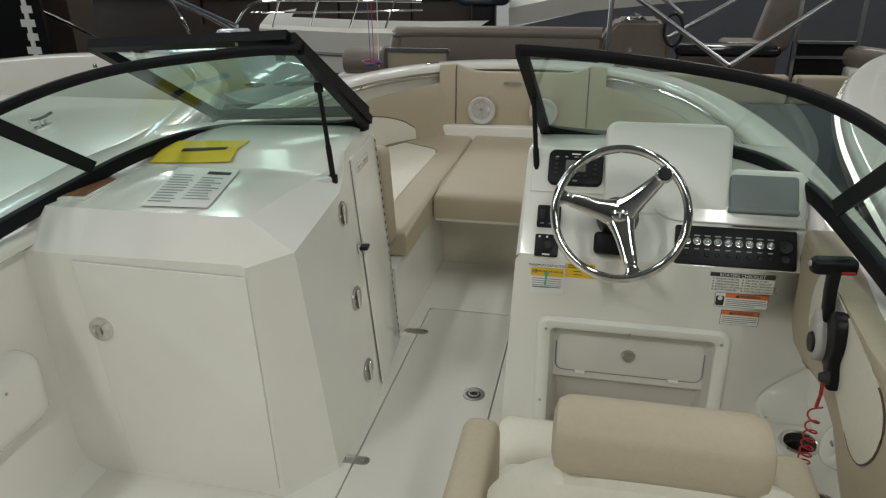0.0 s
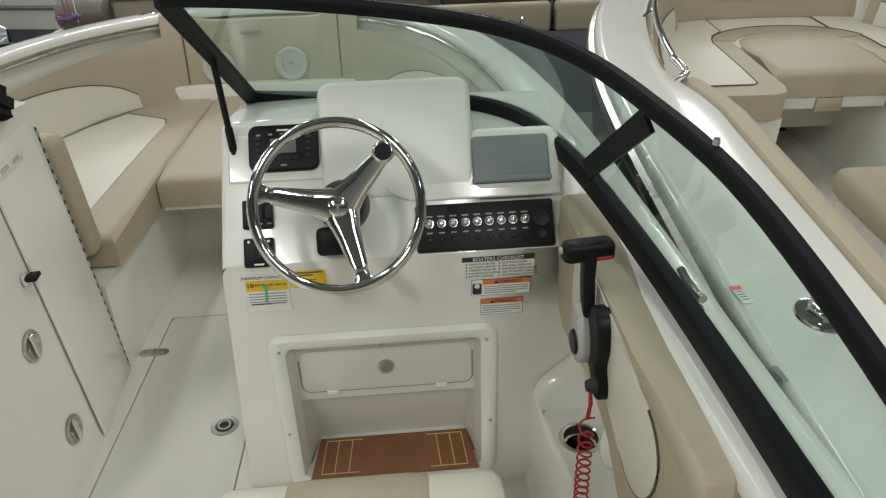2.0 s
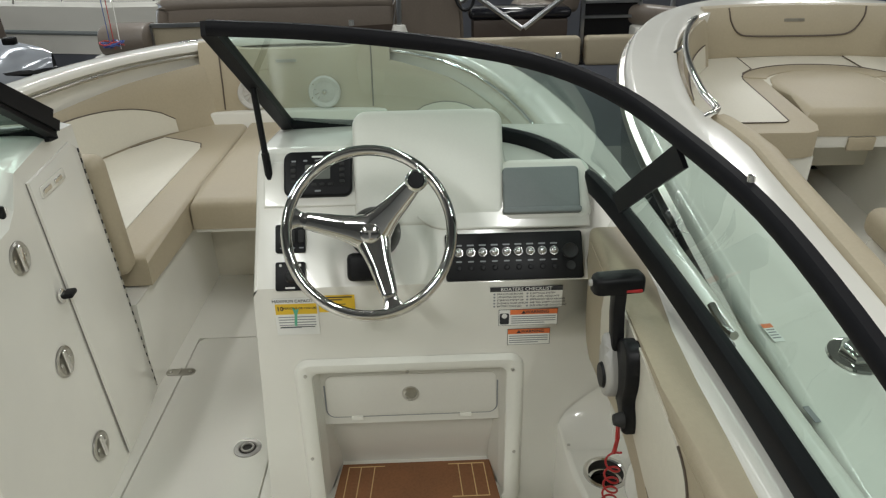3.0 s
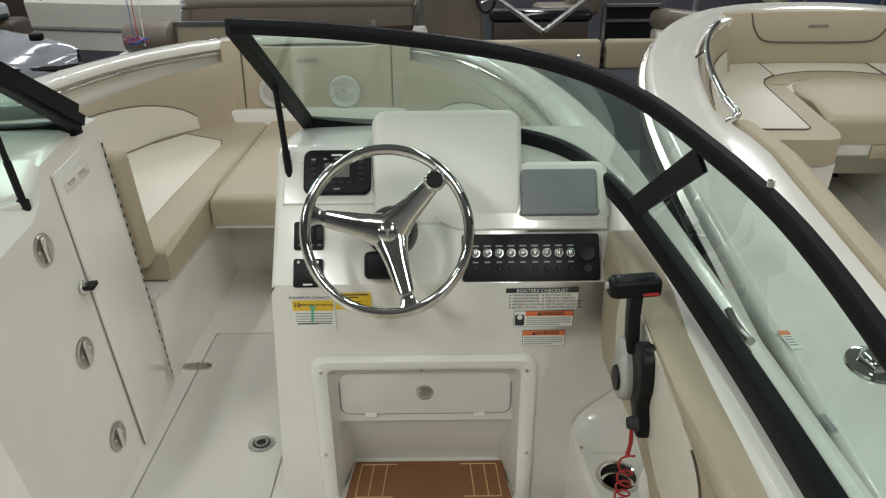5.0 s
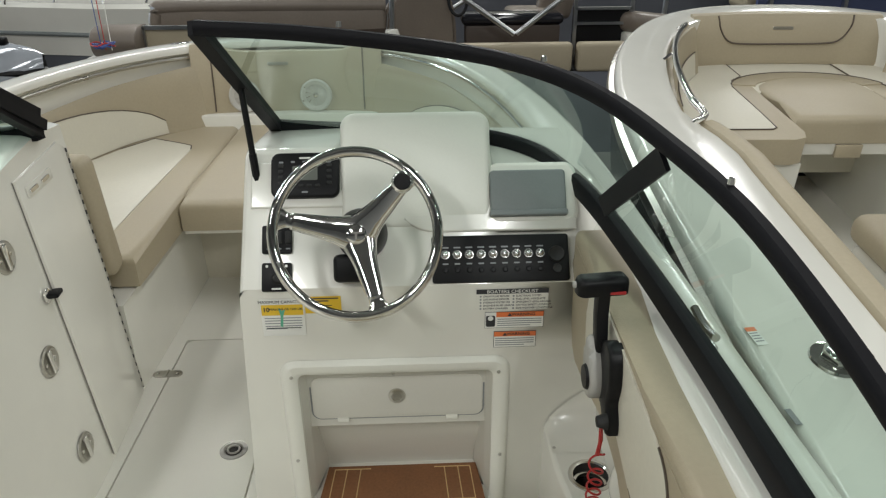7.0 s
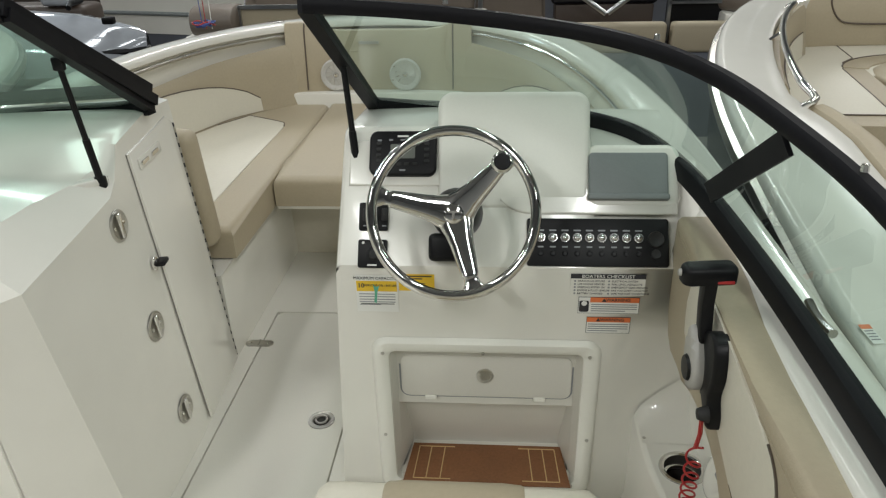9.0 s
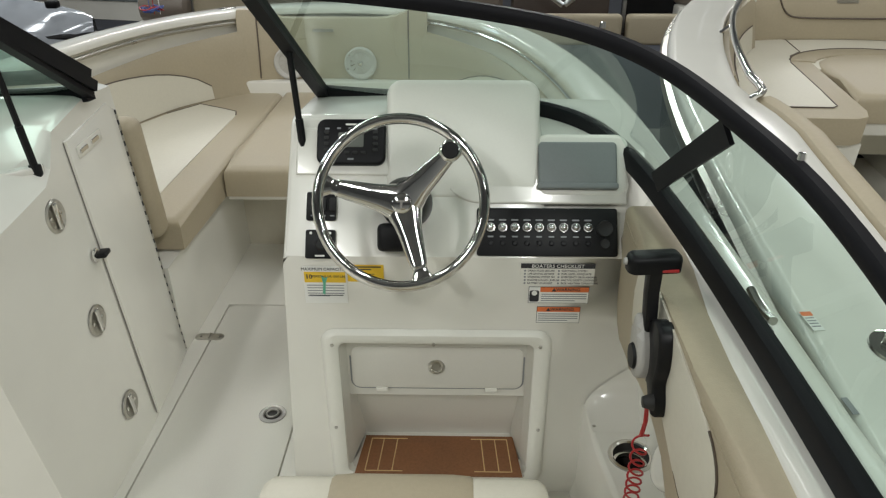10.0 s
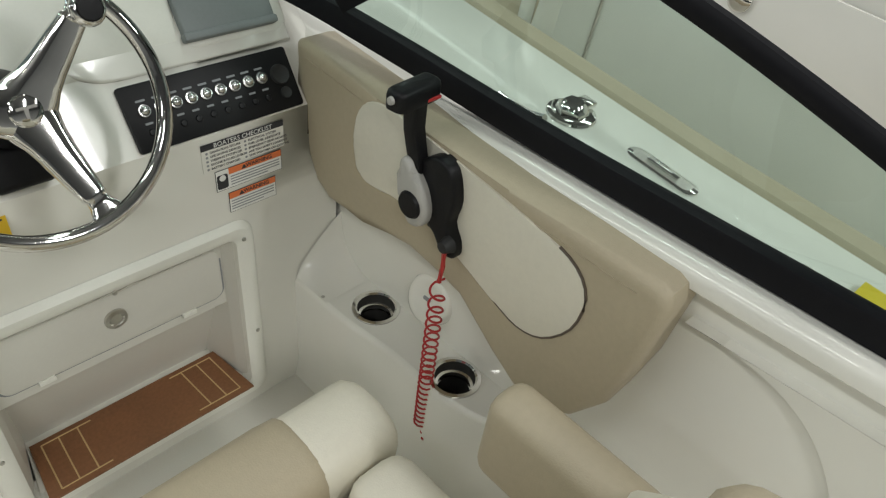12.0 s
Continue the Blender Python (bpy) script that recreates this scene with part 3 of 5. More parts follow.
bmesh.ops.bevel(own, geom=[e for e in own.edges if len(e.link_faces) == 2 and e.calc_face_angle(0) > 0.4 and all(v.co.x < 0.3 or v.co.z > 0.6 for v in e.verts)], offset=0.012, segments=3, affect="EDGES", profile=0.5)
part("body", own, GEL, hc, smooth=30)
# footwell, its grey also carrying the shade of the recess
own = bmesh.new()
x0, x1, z0, z1 = FW
ring = lambda y, a, b, c, d: [(a, y, c), (b, y, c), (b, y, d), (a, y, d)]
grid([ring(0.0, x0, x1, z0, z1), ring(0.035, x0 + 0.015, x1 - 0.015, z0 + 0.012, z1 - 0.02)], closed=True, bm=own)
a, b = x0 + 0.015, x1 - 0.015
zt, zb = z1 - 0.02, z0 + 0.012
grid([[(a, 0.035, zt), (b, 0.035, zt)], [(a, 0.040, 0.30), (b, 0.040, 0.30)], [(a + 0.01, 0.075, 0.27), (b - 0.01, 0.075, 0.27)], [(a + 0.02, 0.125, 0.12), (b - 0.02, 0.125, 0.12)], [(a + 0.02, 0.135, zb), (b - 0.02, 0.135, zb)]], bm=own)
for sx, k in ((a, 0.02), (b, -0.02)):
    vs = [own.verts.new(p) for p in ((sx, 0.035, zb), (sx, 0.035, zt), (sx, 0.040, 0.30), (sx + k / 2, 0.075, 0.27), (sx + k, 0.125, 0.12), (sx + k, 0.135, zb))]
    own.faces.new(vs)
grid([[(a, 0.0, zb + 0.001), (b, 0.0, zb + 0.001)], [(a + 0.02, 0.135, zb + 0.001), (b - 0.02, 0.135, zb + 0.001)]], bm=own)
part("footwell", own, INSERT, hc, "white moulded footwell recess", smooth=30)
own = bmesh.new()
out = rrect(x1 - x0 + 0.078, z1 - z0 + 0.066, 0.038, 6, (x0 + x1) / 2, (z0 + z1) / 2)
mid = rrect(x1 - x0 + 0.016, z1 - z0 + 0.016, 0.024, 6, (x0 + x1) / 2, (z0 + z1) / 2)
inn = rrect(x1 - x0 - 0.006, z1 - z0 - 0.006, 0.018, 6, (x0 + x1) / 2, (z0 + z1) / 2)
grid([[(x, -0.001, z) for x, z in out], [(x, -0.011, z) for x, z in rrect(x1 - x0 + 0.070, z1 - z0 + 0.058, 0.036, 6, (x0 + x1) / 2, (z0 + z1) / 2)], [(x, -0.017, z) for x, z in rrect(x1 - x0 + 0.056, z1 - z0 + 0.048, 0.033, 6, (x0 + x1) / 2, (z0 + z1) / 2)], [(x, -0.017, z) for x, z in mid], [(x, -0.010, z) for x, z in inn], [(x, 0.03, z) for x, z in inn]], closed=True, bm=own)
part("footwell_frame", own, POD, hc, "raised white frame")
for sx, sz in ((0.360, 0.495), (0.606, 0.499), (0.862, 0.495), (0.352, 0.237), (0.872, 0.236), (0.84, 0.075), (0.39, 0.075)):
    part("screw", lathe([(0, 0.004), (0.004, 0.003), (0.005, 0.0)], 10, facing((sx, -0.0165, sz), (0, -1, 0))), STEEL, hc)
gd = part("glovebox_door", slab(rrect(0.435, 0.128, 0.022, 5, 0.612, 0.392), 0.006, 0.003, 2, facing((0, 0.038, 0), (0, -1, 0))), INSERT, hc, "grey-white glovebox door with recess shade in its colour")
part("glovebox_gap", slab(rrect(0.444, 0.137, 0.026, 5, 0.612, 0.392), 0.002, 0, m=facing((0, 0.0385, 0), (0, -1, 0))), INKG, hc)
part("door_lock", lathe([(0, 0.004), (0.012, 0.004), (0.014, 0.007), (0.021, 0.005), (0.022, 0.0)], 20, facing((0.610, 0.0325, 0.397), (0, -1, 0))), STEEL, gd)
for sx in (0.47, 0.75):
    part("door_hinge", box(sx - 0.015, sx + 0.015, 0.029, 0.036, 0.318, 0.331, 0.002), POD, gd)
mat_t = thing("footwell_mat", "brown foam mat with pale routed lines", "mat")
MZ = zb + 0.003
part("mat", slab([(0.392, -0.035), (0.838, -0.035), (0.822, 0.114), (0.407, 0.114)], 0.006, 0.002, 2, Matrix.Translation((0, 0, MZ))), TEAK, mat_t)
for sx, d in ((0.0, 1), (1.0, -1)):
    e0 = 0.408 if d > 0 else 0.822
    for k in (0.018, 0.052, 0.090):
        part("line", tube([(e0 + d * (k - 0.007), -0.022, MZ + 0.006), (e0 + d * k, 0.100, MZ + 0.006)], 0.0016, 6), TEAKLINE, mat_t)
    for yy in (-0.022, 0.100):
        o = -0.007 if yy < 0 else 0.0
        part("line", tube([(e0 + d * (0.018 + o), yy, MZ + 0.006), (e0 + d * (0.118 + o), yy, MZ + 0.006)], 0.0016, 6), TEAKLINE, mat_t)
# instrument pod, side pod, cover
own = slab(rrect(0.352, 0.277, 0.035, 6, 0, 0.1385), 0.13, 0.014, 4, SLOPE @ Matrix.Translation((0.672, 0.132, 0.002)) @ Matrix.Rotation(radians(-6.5), 4, "X").inverted() @ Matrix.Translation((0, 0, -0.13)))
part("instrument_pod", own, POD, hc, "blank white instrument panel")
crease = [(p.x, p.y) for p in smoothline([(0.56, 0.188, 0), (0.60, 0.185, 0), (0.632, 0.166, 0), (0.655, 0.143, 0), (0.69, 0.127, 0), (0.73, 0.123, 0)], 4)]
part("upper_dash", slab([(0.845, 0.298), (0.287, 0.298), (0.287, 0.188)] + crease + [(1.045, 0.123), (1.045, 0.222), (0.845, 0.222)], 0.0055, 0.005, 4, dash(0, 0, 0.0)), GEL, hc, "raised upper dash face with a curved lower edge")
own = slab(rrect(0.215, 0.15, 0.03, 6, 0, 0.075), 0.10, 0.012, 4, SLOPE @ Matrix.Translation((0.945, 0.138, -0.093)))
part("side_pod", own, POD, hc)
cv = thing("display_cover", "grey plastic snap-on display cover", "cover", m=dash(0.933, 0.212, 0.007))
part("lid", slab(rrect(0.178, 0.106, 0.010, 4), 0.014, 0.005, 3), GREY, cv)
part("lip", slab(rrect(0.182, 0.014, 0.004, 3, 0, -0.050), 0.018, 0.004, 2), GREY, cv)
# ---- dash fittings ----
sw = thing("switch_panel", "black switch panel with a row of round chrome push buttons", "switch panel", m=dash(0.8635, 0.058, 0.001))
part("plate", slab(rrect(0.318, 0.110, 0.006, 3), 0.008, 0.002, 2), BLACKP, sw)
for i in range(9):
    bx = -0.128 + i * 0.0275
    part("push_button", lathe([(0, 0.0195), (0.003, 0.0192), (0.0055, 0.018), (0.0072, 0.0158), (0.0078, 0.0135), (0.0082, 0.013), (0.0100, 0.0128), (0.0112, 0.0115), (0.0116, 0.0085), (0.0116, 0.008)], 18, Matrix.Translation((bx, 0.010, 0))), BUTTON, sw, "round chrome button")
    for dy, w in ((0.027, 0.016), (-0.011, 0.013)):
        part("legend", slab(rrect(w, 0.0035, 0.001, 2, bx, dy), 0.0085, 0), INKG, sw)
    part("breaker", lathe([(0, 0.011), (0.005, 0.0105), (0.0065, 0.008)], 12, Matrix.Translation((bx, -0.026, 0))), BLACKP, sw)
part("socket", lathe([(0, 0.010), (0.010, 0.011), (0.017, 0.014), (0.019, 0.008)], 20, Matrix.Translation((0.130, 0.008, 0))), RUBBER, sw)
part("socket", lathe([(0, 0.010), (0.006, 0.011), (0.010, 0.012), (0.011, 0.008)], 16, Matrix.Translation((0.130, -0.026, 0))), RUBBER, sw)

rad = thing("marine_radio", "black marine radio with a small display and round corners", "radio", m=dash(0.415, 0.263, 0.001))
part("case", slab(rrect(0.158, 0.108, 0.020, 6), 0.018, 0.006, 3), BLACKP, rad)
part("display", slab(rrect(0.058, 0.034, 0.003, 2, 0.0, 0.004), 0.0188, 0), LCD, rad)
for i in range(4):
    part("key", slab(rrect(0.012, 0.007, 0.002, 2, -0.028 + 0.019 * i, -0.026), 0.021, 0.001, 1), RUBBER, rad)
    for sx in (-0.056, 0.056):
        part("key", slab(rrect(0.012, 0.008, 0.002, 2, sx, -0.02 + 0.014 * i), 0.021, 0.001, 1), RUBBER, rad)
for dx, dy, w in ((0, 0.040, 0.026), (-0.028, 0.031, 0.009), (0.0, 0.031, 0.012), (0.028, 0.031, 0.009), (0, -0.041, 0.014), (-0.055, 0.03, 0.01), (0.055, 0.03, 0.01)):
    part("legend", slab(rrect(w, 0.004, 0.001, 2, dx, dy), 0.0187, 0), WHITEP if dy > 0.035 else INKG, rad)
for k, v in enumerate((0.114, 0.027)):
    sp2 = thing("rocker_panel", "small black panel with rocker switches" if k == 0 else "small black panel with an ignition switch", "switch panel", "small dash panels", m=dash(0.349, v, 0.001))
    part("plate", slab(rrect(0.068, 0.066, 0.005, 3), 0.008, 0.002, 2), BLACKP, sp2)
    if k == 0:
        for sx in (-0.018, 0.006, 0.026):
            part("rocker", slab(rrect(0.013, 0.03, 0.003, 2, sx, 0.004), 0.013, 0.002, 2), RUBBER, sp2)
            part("legend", slab(rrect(0.01, 0.003, 0.001, 2, sx, -0.022), 0.0085, 0), INKG, sp2)
    else:
        part("key_switch", lathe([(0, 0.020), (0.010, 0.018), (0.014, 0.012), (0.016, 0.008)], 18, Matrix.Translation((0.004, -0.002, 0))), RUBBER, sp2)
        for sx in (-0.022, 0.0, 0.022):
            part("legend", slab(rrect(0.006, 0.006, 0.002, 2, sx, 0.025), 0.0085, 0), WHITEP, sp2)
        part("legend", slab(rrect(0.022, 0.004, 0.001, 2, 0, -0.027), 0.0085, 0), WHITEP, sp2)

# ---- labels on the aft face ----
FACE = facing((0, -0.0012, 0.010), (0, -1, 0))


def label(name, text, x0, x1, z0, z1, mat):
    t = thing(name, text, "label")
    part("paper", slab([(x0, z0), (x1, z0), (x1, z1), (x0, z1)], 0.0008, 0, m=FACE), mat, t)
    return t


def bars(t, x0, x1, z0, z1, n, mat, seed, h=0.45):
    rnd = random.Random(seed)
    step = (z1 - z0) / n
    for i in range(n):
        z = z0 + (i + 0.5) * step
        e = x1 if i else x0 + (x1 - x0) * rnd.uniform(0.5, 0.9)
        part("bar", slab([(x0, z - step * h / 2), (e, z - step * h / 2), (e, z + step * h / 2), (x0, z + step * h / 2)], 0.0011, 0, m=FACE), mat, t)


cl = label("checklist_label", "white checklist label with a black heading", 0.806, 0.975, 0.650, 0.706, GEL)
part("heading", slab([(0.806, 0.694), (0.975, 0.694), (0.975, 0.706), (0.806, 0.706)], 0.0012, 0, m=FACE), INK, cl)
words("heading_words", "BOATERS CHECKLIST", 0.0125, FACE @ Matrix.Translation((0.8905, 0.6997, 0.0014)), WHITEP, cl)
for cxx, lines in ((0.822, ("DRAIN PLUG SECURE", "LIFE SAVING DEVICES", "STEERING SYSTEM OK", "ENGINE & FLUID LEVELS", "BATTERY CHARGED")), (0.899, ("ELECTRICAL SYSTEM", "FUEL LEVEL, ADEQUATE", "EMERGENCY GEAR ABOARD", "ARE YOU SAFETY LOOKOUT", "SAFE WEATHER CONDITIONS"))):
    for i, s in enumerate(lines):
        words("checklist_line", s, 0.0064, FACE @ Matrix.Translation((cxx, 0.6875 - i * 0.0082, 0.0012)), INK, cl, "LEFT")
        part("tick_box", slab(rrect(0.0045, 0.0045, 0.001, 1, cxx - 0.006, 0.6875 - i * 0.0082), 0.0011, 0, m=FACE), INKG, cl)
for x0, x1, z0, z1, pict in ((0.828, 0.966, 0.602, 0.644, True), (0.850, 0.950, 0.547, 0.590, False)):
    wl = label("warning_label", "white warning label with an orange heading", x0, x1, z0, z1, WHITEP)
    part("border", slab([(x0 - 0.001, z0 - 0.001), (x1 + 0.001, z0 - 0.001), (x1 + 0.001, z1 + 0.001), (x0 - 0.001, z1 + 0.001)], 0.0005, 0, m=FACE), INK, wl)
    hx = x0 + (0.026 if pict else 0.0)
    part("heading", slab([(hx, z1 - 0.013), (x1, z1 - 0.013), (x1, z1), (hx, z1)], 0.0012, 0, m=FACE), ORANGE, wl)
    words("heading_words", "WARNING", 0.0115, FACE @ Matrix.Translation(((hx + x1) / 2 + 0.008, z1 - 0.0065, 0.0014)), INK, wl, bold=0.0002)
    part("triangle", slab([((hx + x1) / 2 - 0.030, z1 - 0.011), ((hx + x1) / 2 - 0.018, z1 - 0.011), ((hx + x1) / 2 - 0.024, z1 - 0.002)], 0.0014, 0, m=FACE), INK, wl)
    bars(wl, hx + 0.003, x1 - 0.004, z0 + 0.003, z1 - 0.016, 4, INKG, 5, 0.35)
    if pict:
        part("pictogram", slab(rrect(0.022, 0.030, 0.004, 3, x0 + 0.0125, z0 + 0.018), 0.0012, 0, m=FACE), INK, wl)
        part("pictogram_disc", slab(rrect(0.013, 0.013, 0.0064, 4, x0 + 0.0125, z0 + 0.026), 0.0016, 0, m=FACE), WHITEP, wl)
cp = label("capacity_label", "yellow and white capacity plate", 0.305, 0.405, 0.596, 0.695, WHITEP)
part("yellow_band", slab([(0.307, 0.652), (0.403, 0.652), (0.403, 0.680), (0.307, 0.680)], 0.0012, 0, m=FACE), AMBER, cp)
words("capacity_words", "MAXIMUM CAPACITIES", 0.0105, FACE @ Matrix.Translation((0.355, 0.687, 0.0013)), INK, cp)
words("capacity_words", "10", 0.016, FACE @ Matrix.Translation((0.318, 0.667, 0.0015)), INK, cp, bold=0.0004)
words("capacity_words", "PERSONS OR 1500 LBS", 0.0078, FACE @ Matrix.Translation((0.364, 0.668, 0.0015)), INK, cp)
bars(cp, 0.332, 0.398, 0.654, 0.662, 1, INK, 3)
bars(cp, 0.312, 0.398, 0.612, 0.648, 5, INKG, 4, 0.3)
part("line", slab([(0.315, 0.6165), (0.395, 0.6165), (0.395, 0.6185), (0.315, 0.6185)], 0.0013, 0, m=FACE), INK, cp)
part("smear", slab([(0.347, 0.622), (0.353, 0.620), (0.356, 0.650), (0.362, 0.668), (0.354, 0.664), (0.346, 0.672), (0.350, 0.650)], 0.0016, 0, m=FACE), TEAL, cp, "green ink smear")
yl = label("seating_label", "amber seating label with dark lines", 0.408, 0.492, 0.655, 0.699, AMBER)
bars(yl, 0.414, 0.486, 0.684, 0.697, 2, INK, 9, 0.5)
bars(yl, 0.430, 0.470, 0.66, 0.68, 2, INK, 11, 0.2)

# ---- steering wheel ----
NW = Vector((0, -0.914, 0.407))
HUB = Vector((0.544, -0.067, 0.893))
WM = facing(HUB - NW * 0.012, NW)
whl = thing("steering_wheel", "polished stainless three-spoke steering wheel with a turning knob", "steering wheel", m=WM)
RW, DISH = 0.1715, 0.038
own = bmesh.new()
rows = []
for i in range(64):
    a = 2 * math.pi * i / 64
    c = Vector((math.cos(a), math.sin(a), 0))
    rows.append([c * (RW + u) + Vector((0, 0, DISH + v)) for u, v in circle(0.0115, 12)])
grid(rows + rows[:1], closed=True, bm=own)
bmesh.ops.remove_doubles(own, verts=own.verts, dist=1e-6)
part("rim", own, CHROME, whl, "polished stainless rim")
for ang in (46, 167, 286):
    a = radians(ang)
    d, e = Vector((math.cos(a), math.sin(a), 0)), Vector((-math.sin(a), math.cos(a), 0))
    rows = []
    for s, w, h, z in ((0.008, 0.040, 0.012, 0.003), (0.026, 0.036, 0.012, 0.005), (0.042, 0.0305, 0.012, 0.008), (0.065, 0.0262, 0.011, 0.012), (0.10, 0.0222, 0.009, 0.019), (0.130, 0.0185, 0.008, 0.026), (0.136, 0.0180, 0.008, 0.0275), (0.138, 0.0150, 0.006, 0.0285), (0.148, 0.0165, 0.006, 0.031), (0.158, 0.0225, 0.005, 0.034), (0.166, 0.034, 0.004, 0.036)):
        sec = [(-1, -0.6), (-0.98, 0.0), (-0.88, 0.55), (-0.70, 0.84), (-0.35, 0.90), (0, 0.91), (0.35, 0.90), (0.70, 0.84), (0.88, 0.55), (0.98, 0.0), (1, -0.6), (0.5, -0.9), (-0.5, -0.9)]
        rows.append([d * s + e * (u * w) + Vector((0, 0, z + v * h)) for u, v in sec])
    part("spoke", grid(rows, closed=True, caps=True), CHROME, whl, "tapered polished spoke", smooth=60)
hub = part("hub", lathe([(0, 0.0215), (0.014, 0.0210), (0.019, 0.0190), (0.0205, 0.0160), (0.0215, 0.0150), (0.0225, 0.012), (0.034, 0.004), (0.036, -0.008), (0.03, -0.02)], 28), CHROME, whl)
part("cap_mark", slab([(-0.012, 0.006), (0.014, 0.006), (0.014, 0.002), (0.003, 0.002), (0.001, -0.010), (-0.003, -0.010), (-0.003, 0.002), (-0.012, 0.002)], 0.0222, 0), STEEL, hub, "plain raised mark")
ka = radians(46)
KP = Matrix.Translation((0.145 * math.cos(ka), 0.145 * math.sin(ka), 0.030))
kn = part("knob", lathe([(0.0, 0.055), (0.017, 0.055), (0.021, 0.052), (0.023, 0.045), (0.021, 0.036), (0.014, 0.026), (0.010, 0.012), (0.011, 0.0)], 24, KP), CHROME, whl, "turning knob")
part("knob_cap", lathe([(0, 0.0575), (0.015, 0.057), (0.0175, 0.0545)], 22, KP), BLACKP, kn, "black knob cap")
col = thing("steering_column", "black and grey steering helm behind the wheel", "steering column")
cm = facing(HUB - NW * 0.03, NW)
part("bezel", lathe([(0.0, -0.01), (0.03, -0.01), (0.044, -0.03), (0.054, -0.06), (0.060, -0.11), (0.058, -0.18)], 26, cm), BLACKP, col)
part("tilt_lever", box(-0.062, 0.030, -0.108, -0.045, -0.11, -0.055, 0.012, 3), BLACKP, col).matrix_local = cm
part("shaft", lathe([(0.0, 0.012), (0.014, 0.012), (0.016, -0.03)], 16, cm), STEEL, col)

# ---- windshield ----
UP = [(0.262, -0.030, 1.312), (0.46, -0.035, 1.300), (0.68, -0.05, 1.277), (0.86, -0.115, 1.254), (0.985, -0.225, 1.222), (1.066, -0.39, 1.178), (1.128, -0.60, 1.122), (1.162, -0.90, 1.025), (1.172, -1.22, 0.905), (1.168, -1.45, 0.815)]
LO = [(0.300, 0.445, 0.985), (0.46, 0.47, 0.968), (0.66, 0.49, 0.955), (0.86, 0.46, 0.944), (0.99, 0.33, 0.938), (1.060, 0.11, 0.922), (1.105, -0.15, 0.888), (1.138, -0.50, 0.848), (1.135, -0.95, 0.840), (1.128, -1.48, 0.832)]


def screen(s):
    t = thing("windshield", "tinted windshield in a black aluminium frame", "windshield", "windshields")
    first_up = UP[0] if s > 0 else (0.345, -0.030, 1.302)
    first_lo = LO[0] if s > 0 else (0.330, 0.445, 0.985)
    up = [Vector((x * s, y, z)) for x, y, z in smoothline([first_up] + UP[1:], 6)]
    lo = [Vector((x * s, y, z)) for x, y, z in smoothline([first_lo] + LO[1:], 6)]
    rows = [[a.lerp(b, k / 6) for k in range(7)] for a, b in zip(lo, up)]
    part("glass", grid(rows), GLASS, t, "green-tinted glass")
    topbar = [(-0.012, -0.014), (0.010, -0.014), (0.014, -0.007), (0.014, 0.007), (0.009, 0.014), (-0.007, 0.014), (-0.013, 0.007)]
    part("top_rail", sweep(up, [(u * s, v) for u, v in topbar]), BLACK, t)
    lobar = [(-0.0155, -0.022), (0.0155, -0.022), (0.0165, 0.008), (0.013, 0.018), (0.006, 0.021), (-0.006, 0.021), (-0.013, 0.018), (-0.0165, 0.008)]
    part("bottom_rail", sweep(lo, [(u * s, v) for u, v in lobar]), BLACK, t)
    post = [(-0.014, -0.015), (0.014, -0.015), (0.014, 0.015), (-0.014, 0.015)]
    part("centre_post", sweep([up[0], up[0].lerp(lo[0], 0.5), lo[0]], post, Vector((0, 1, 0))), BLACK, t)
    a, b = Vector((1.062 * s, -0.385, 1.155)), Vector((1.070 * s, -0.045, 0.935))
    part("side_brace", sweep([a, a.lerp(b, 0.5), b], [(-0.021, -0.004), (0.021, -0.004), (0.021, 0.004), (-0.021, 0.004)], Vector((s * 1.0, 0, 0.35))), BLACK, t, "flat black brace")
    for k in (8, 20, 34):
        part("snap", lathe([(0, 0.010), (0.005, 0.009), (0.006, 0.0)], 10, Matrix.Translation(up[k] + Vector((0, 0, 0.018)))), CHROME, t)
    if s > 0:
        c = up[0].lerp(lo[0], 0.46)
        f = Vector((0.304, 0.140, 0.905))
    else:
        c = up[0].lerp(lo[0], 0.42) + Vector((-0.03, -0.03, 0))
        f = Vector((-0.353, 0.160, 0.872))
    st = thing("windshield_strut", "thin black support strut below the windshield post", "strut", "struts")
    part("rod", tube([c, c.lerp(f, 0.5), f], 0.0075, 8), BLACKP, st)
    part("sleeve", tube([c.lerp(f, 0.62), f], 0.0095, 8), BLACKP, st)
    for p in (c, f):
        part("end_fitting", box(-0.014, 0.014, -0.008, 0.008, -0.016, 0.016, 0.005, 2), BLACKP, st).matrix_local = Matrix.Translation(p)
    return t


screen(1)
screen(-1)
pane = thing("centre_windshield_panel", "opened centre windshield panel folded over the port screen", "windshield panel")
TR, BR, BL, TL = Vector((-0.375, -0.025, 1.335)), Vector((-0.335, 0.455, 1.03)), Vector((-0.935, 0.50, 0.985)), Vector((-1.02, 0.0, 1.300))
part("glass", grid([[TL, TR], [BL, BR]]), GLASS, pane, "green-tinted glass")
sec = [(-0.017, -0.014), (0.017, -0.014), (0.017, 0.014), (-0.017, 0.014)]
for a, b in ((TL, TR), (TR, BR), (BR, BL), (BL, TL)):
    part("frame_bar", sweep([a, a.lerp(b, 0.5), b], sec, Vector((0, 0.5, 0.8))), BLACK, pane)
part("hinge_bar", sweep([TR + Vector((0.02, -0.01, -0.02)), BR + Vector((0.012, -0.005, -0.03))], sec, Vector((0, 0.5, 0.8))), BLACK, pane, "black hinge bar")

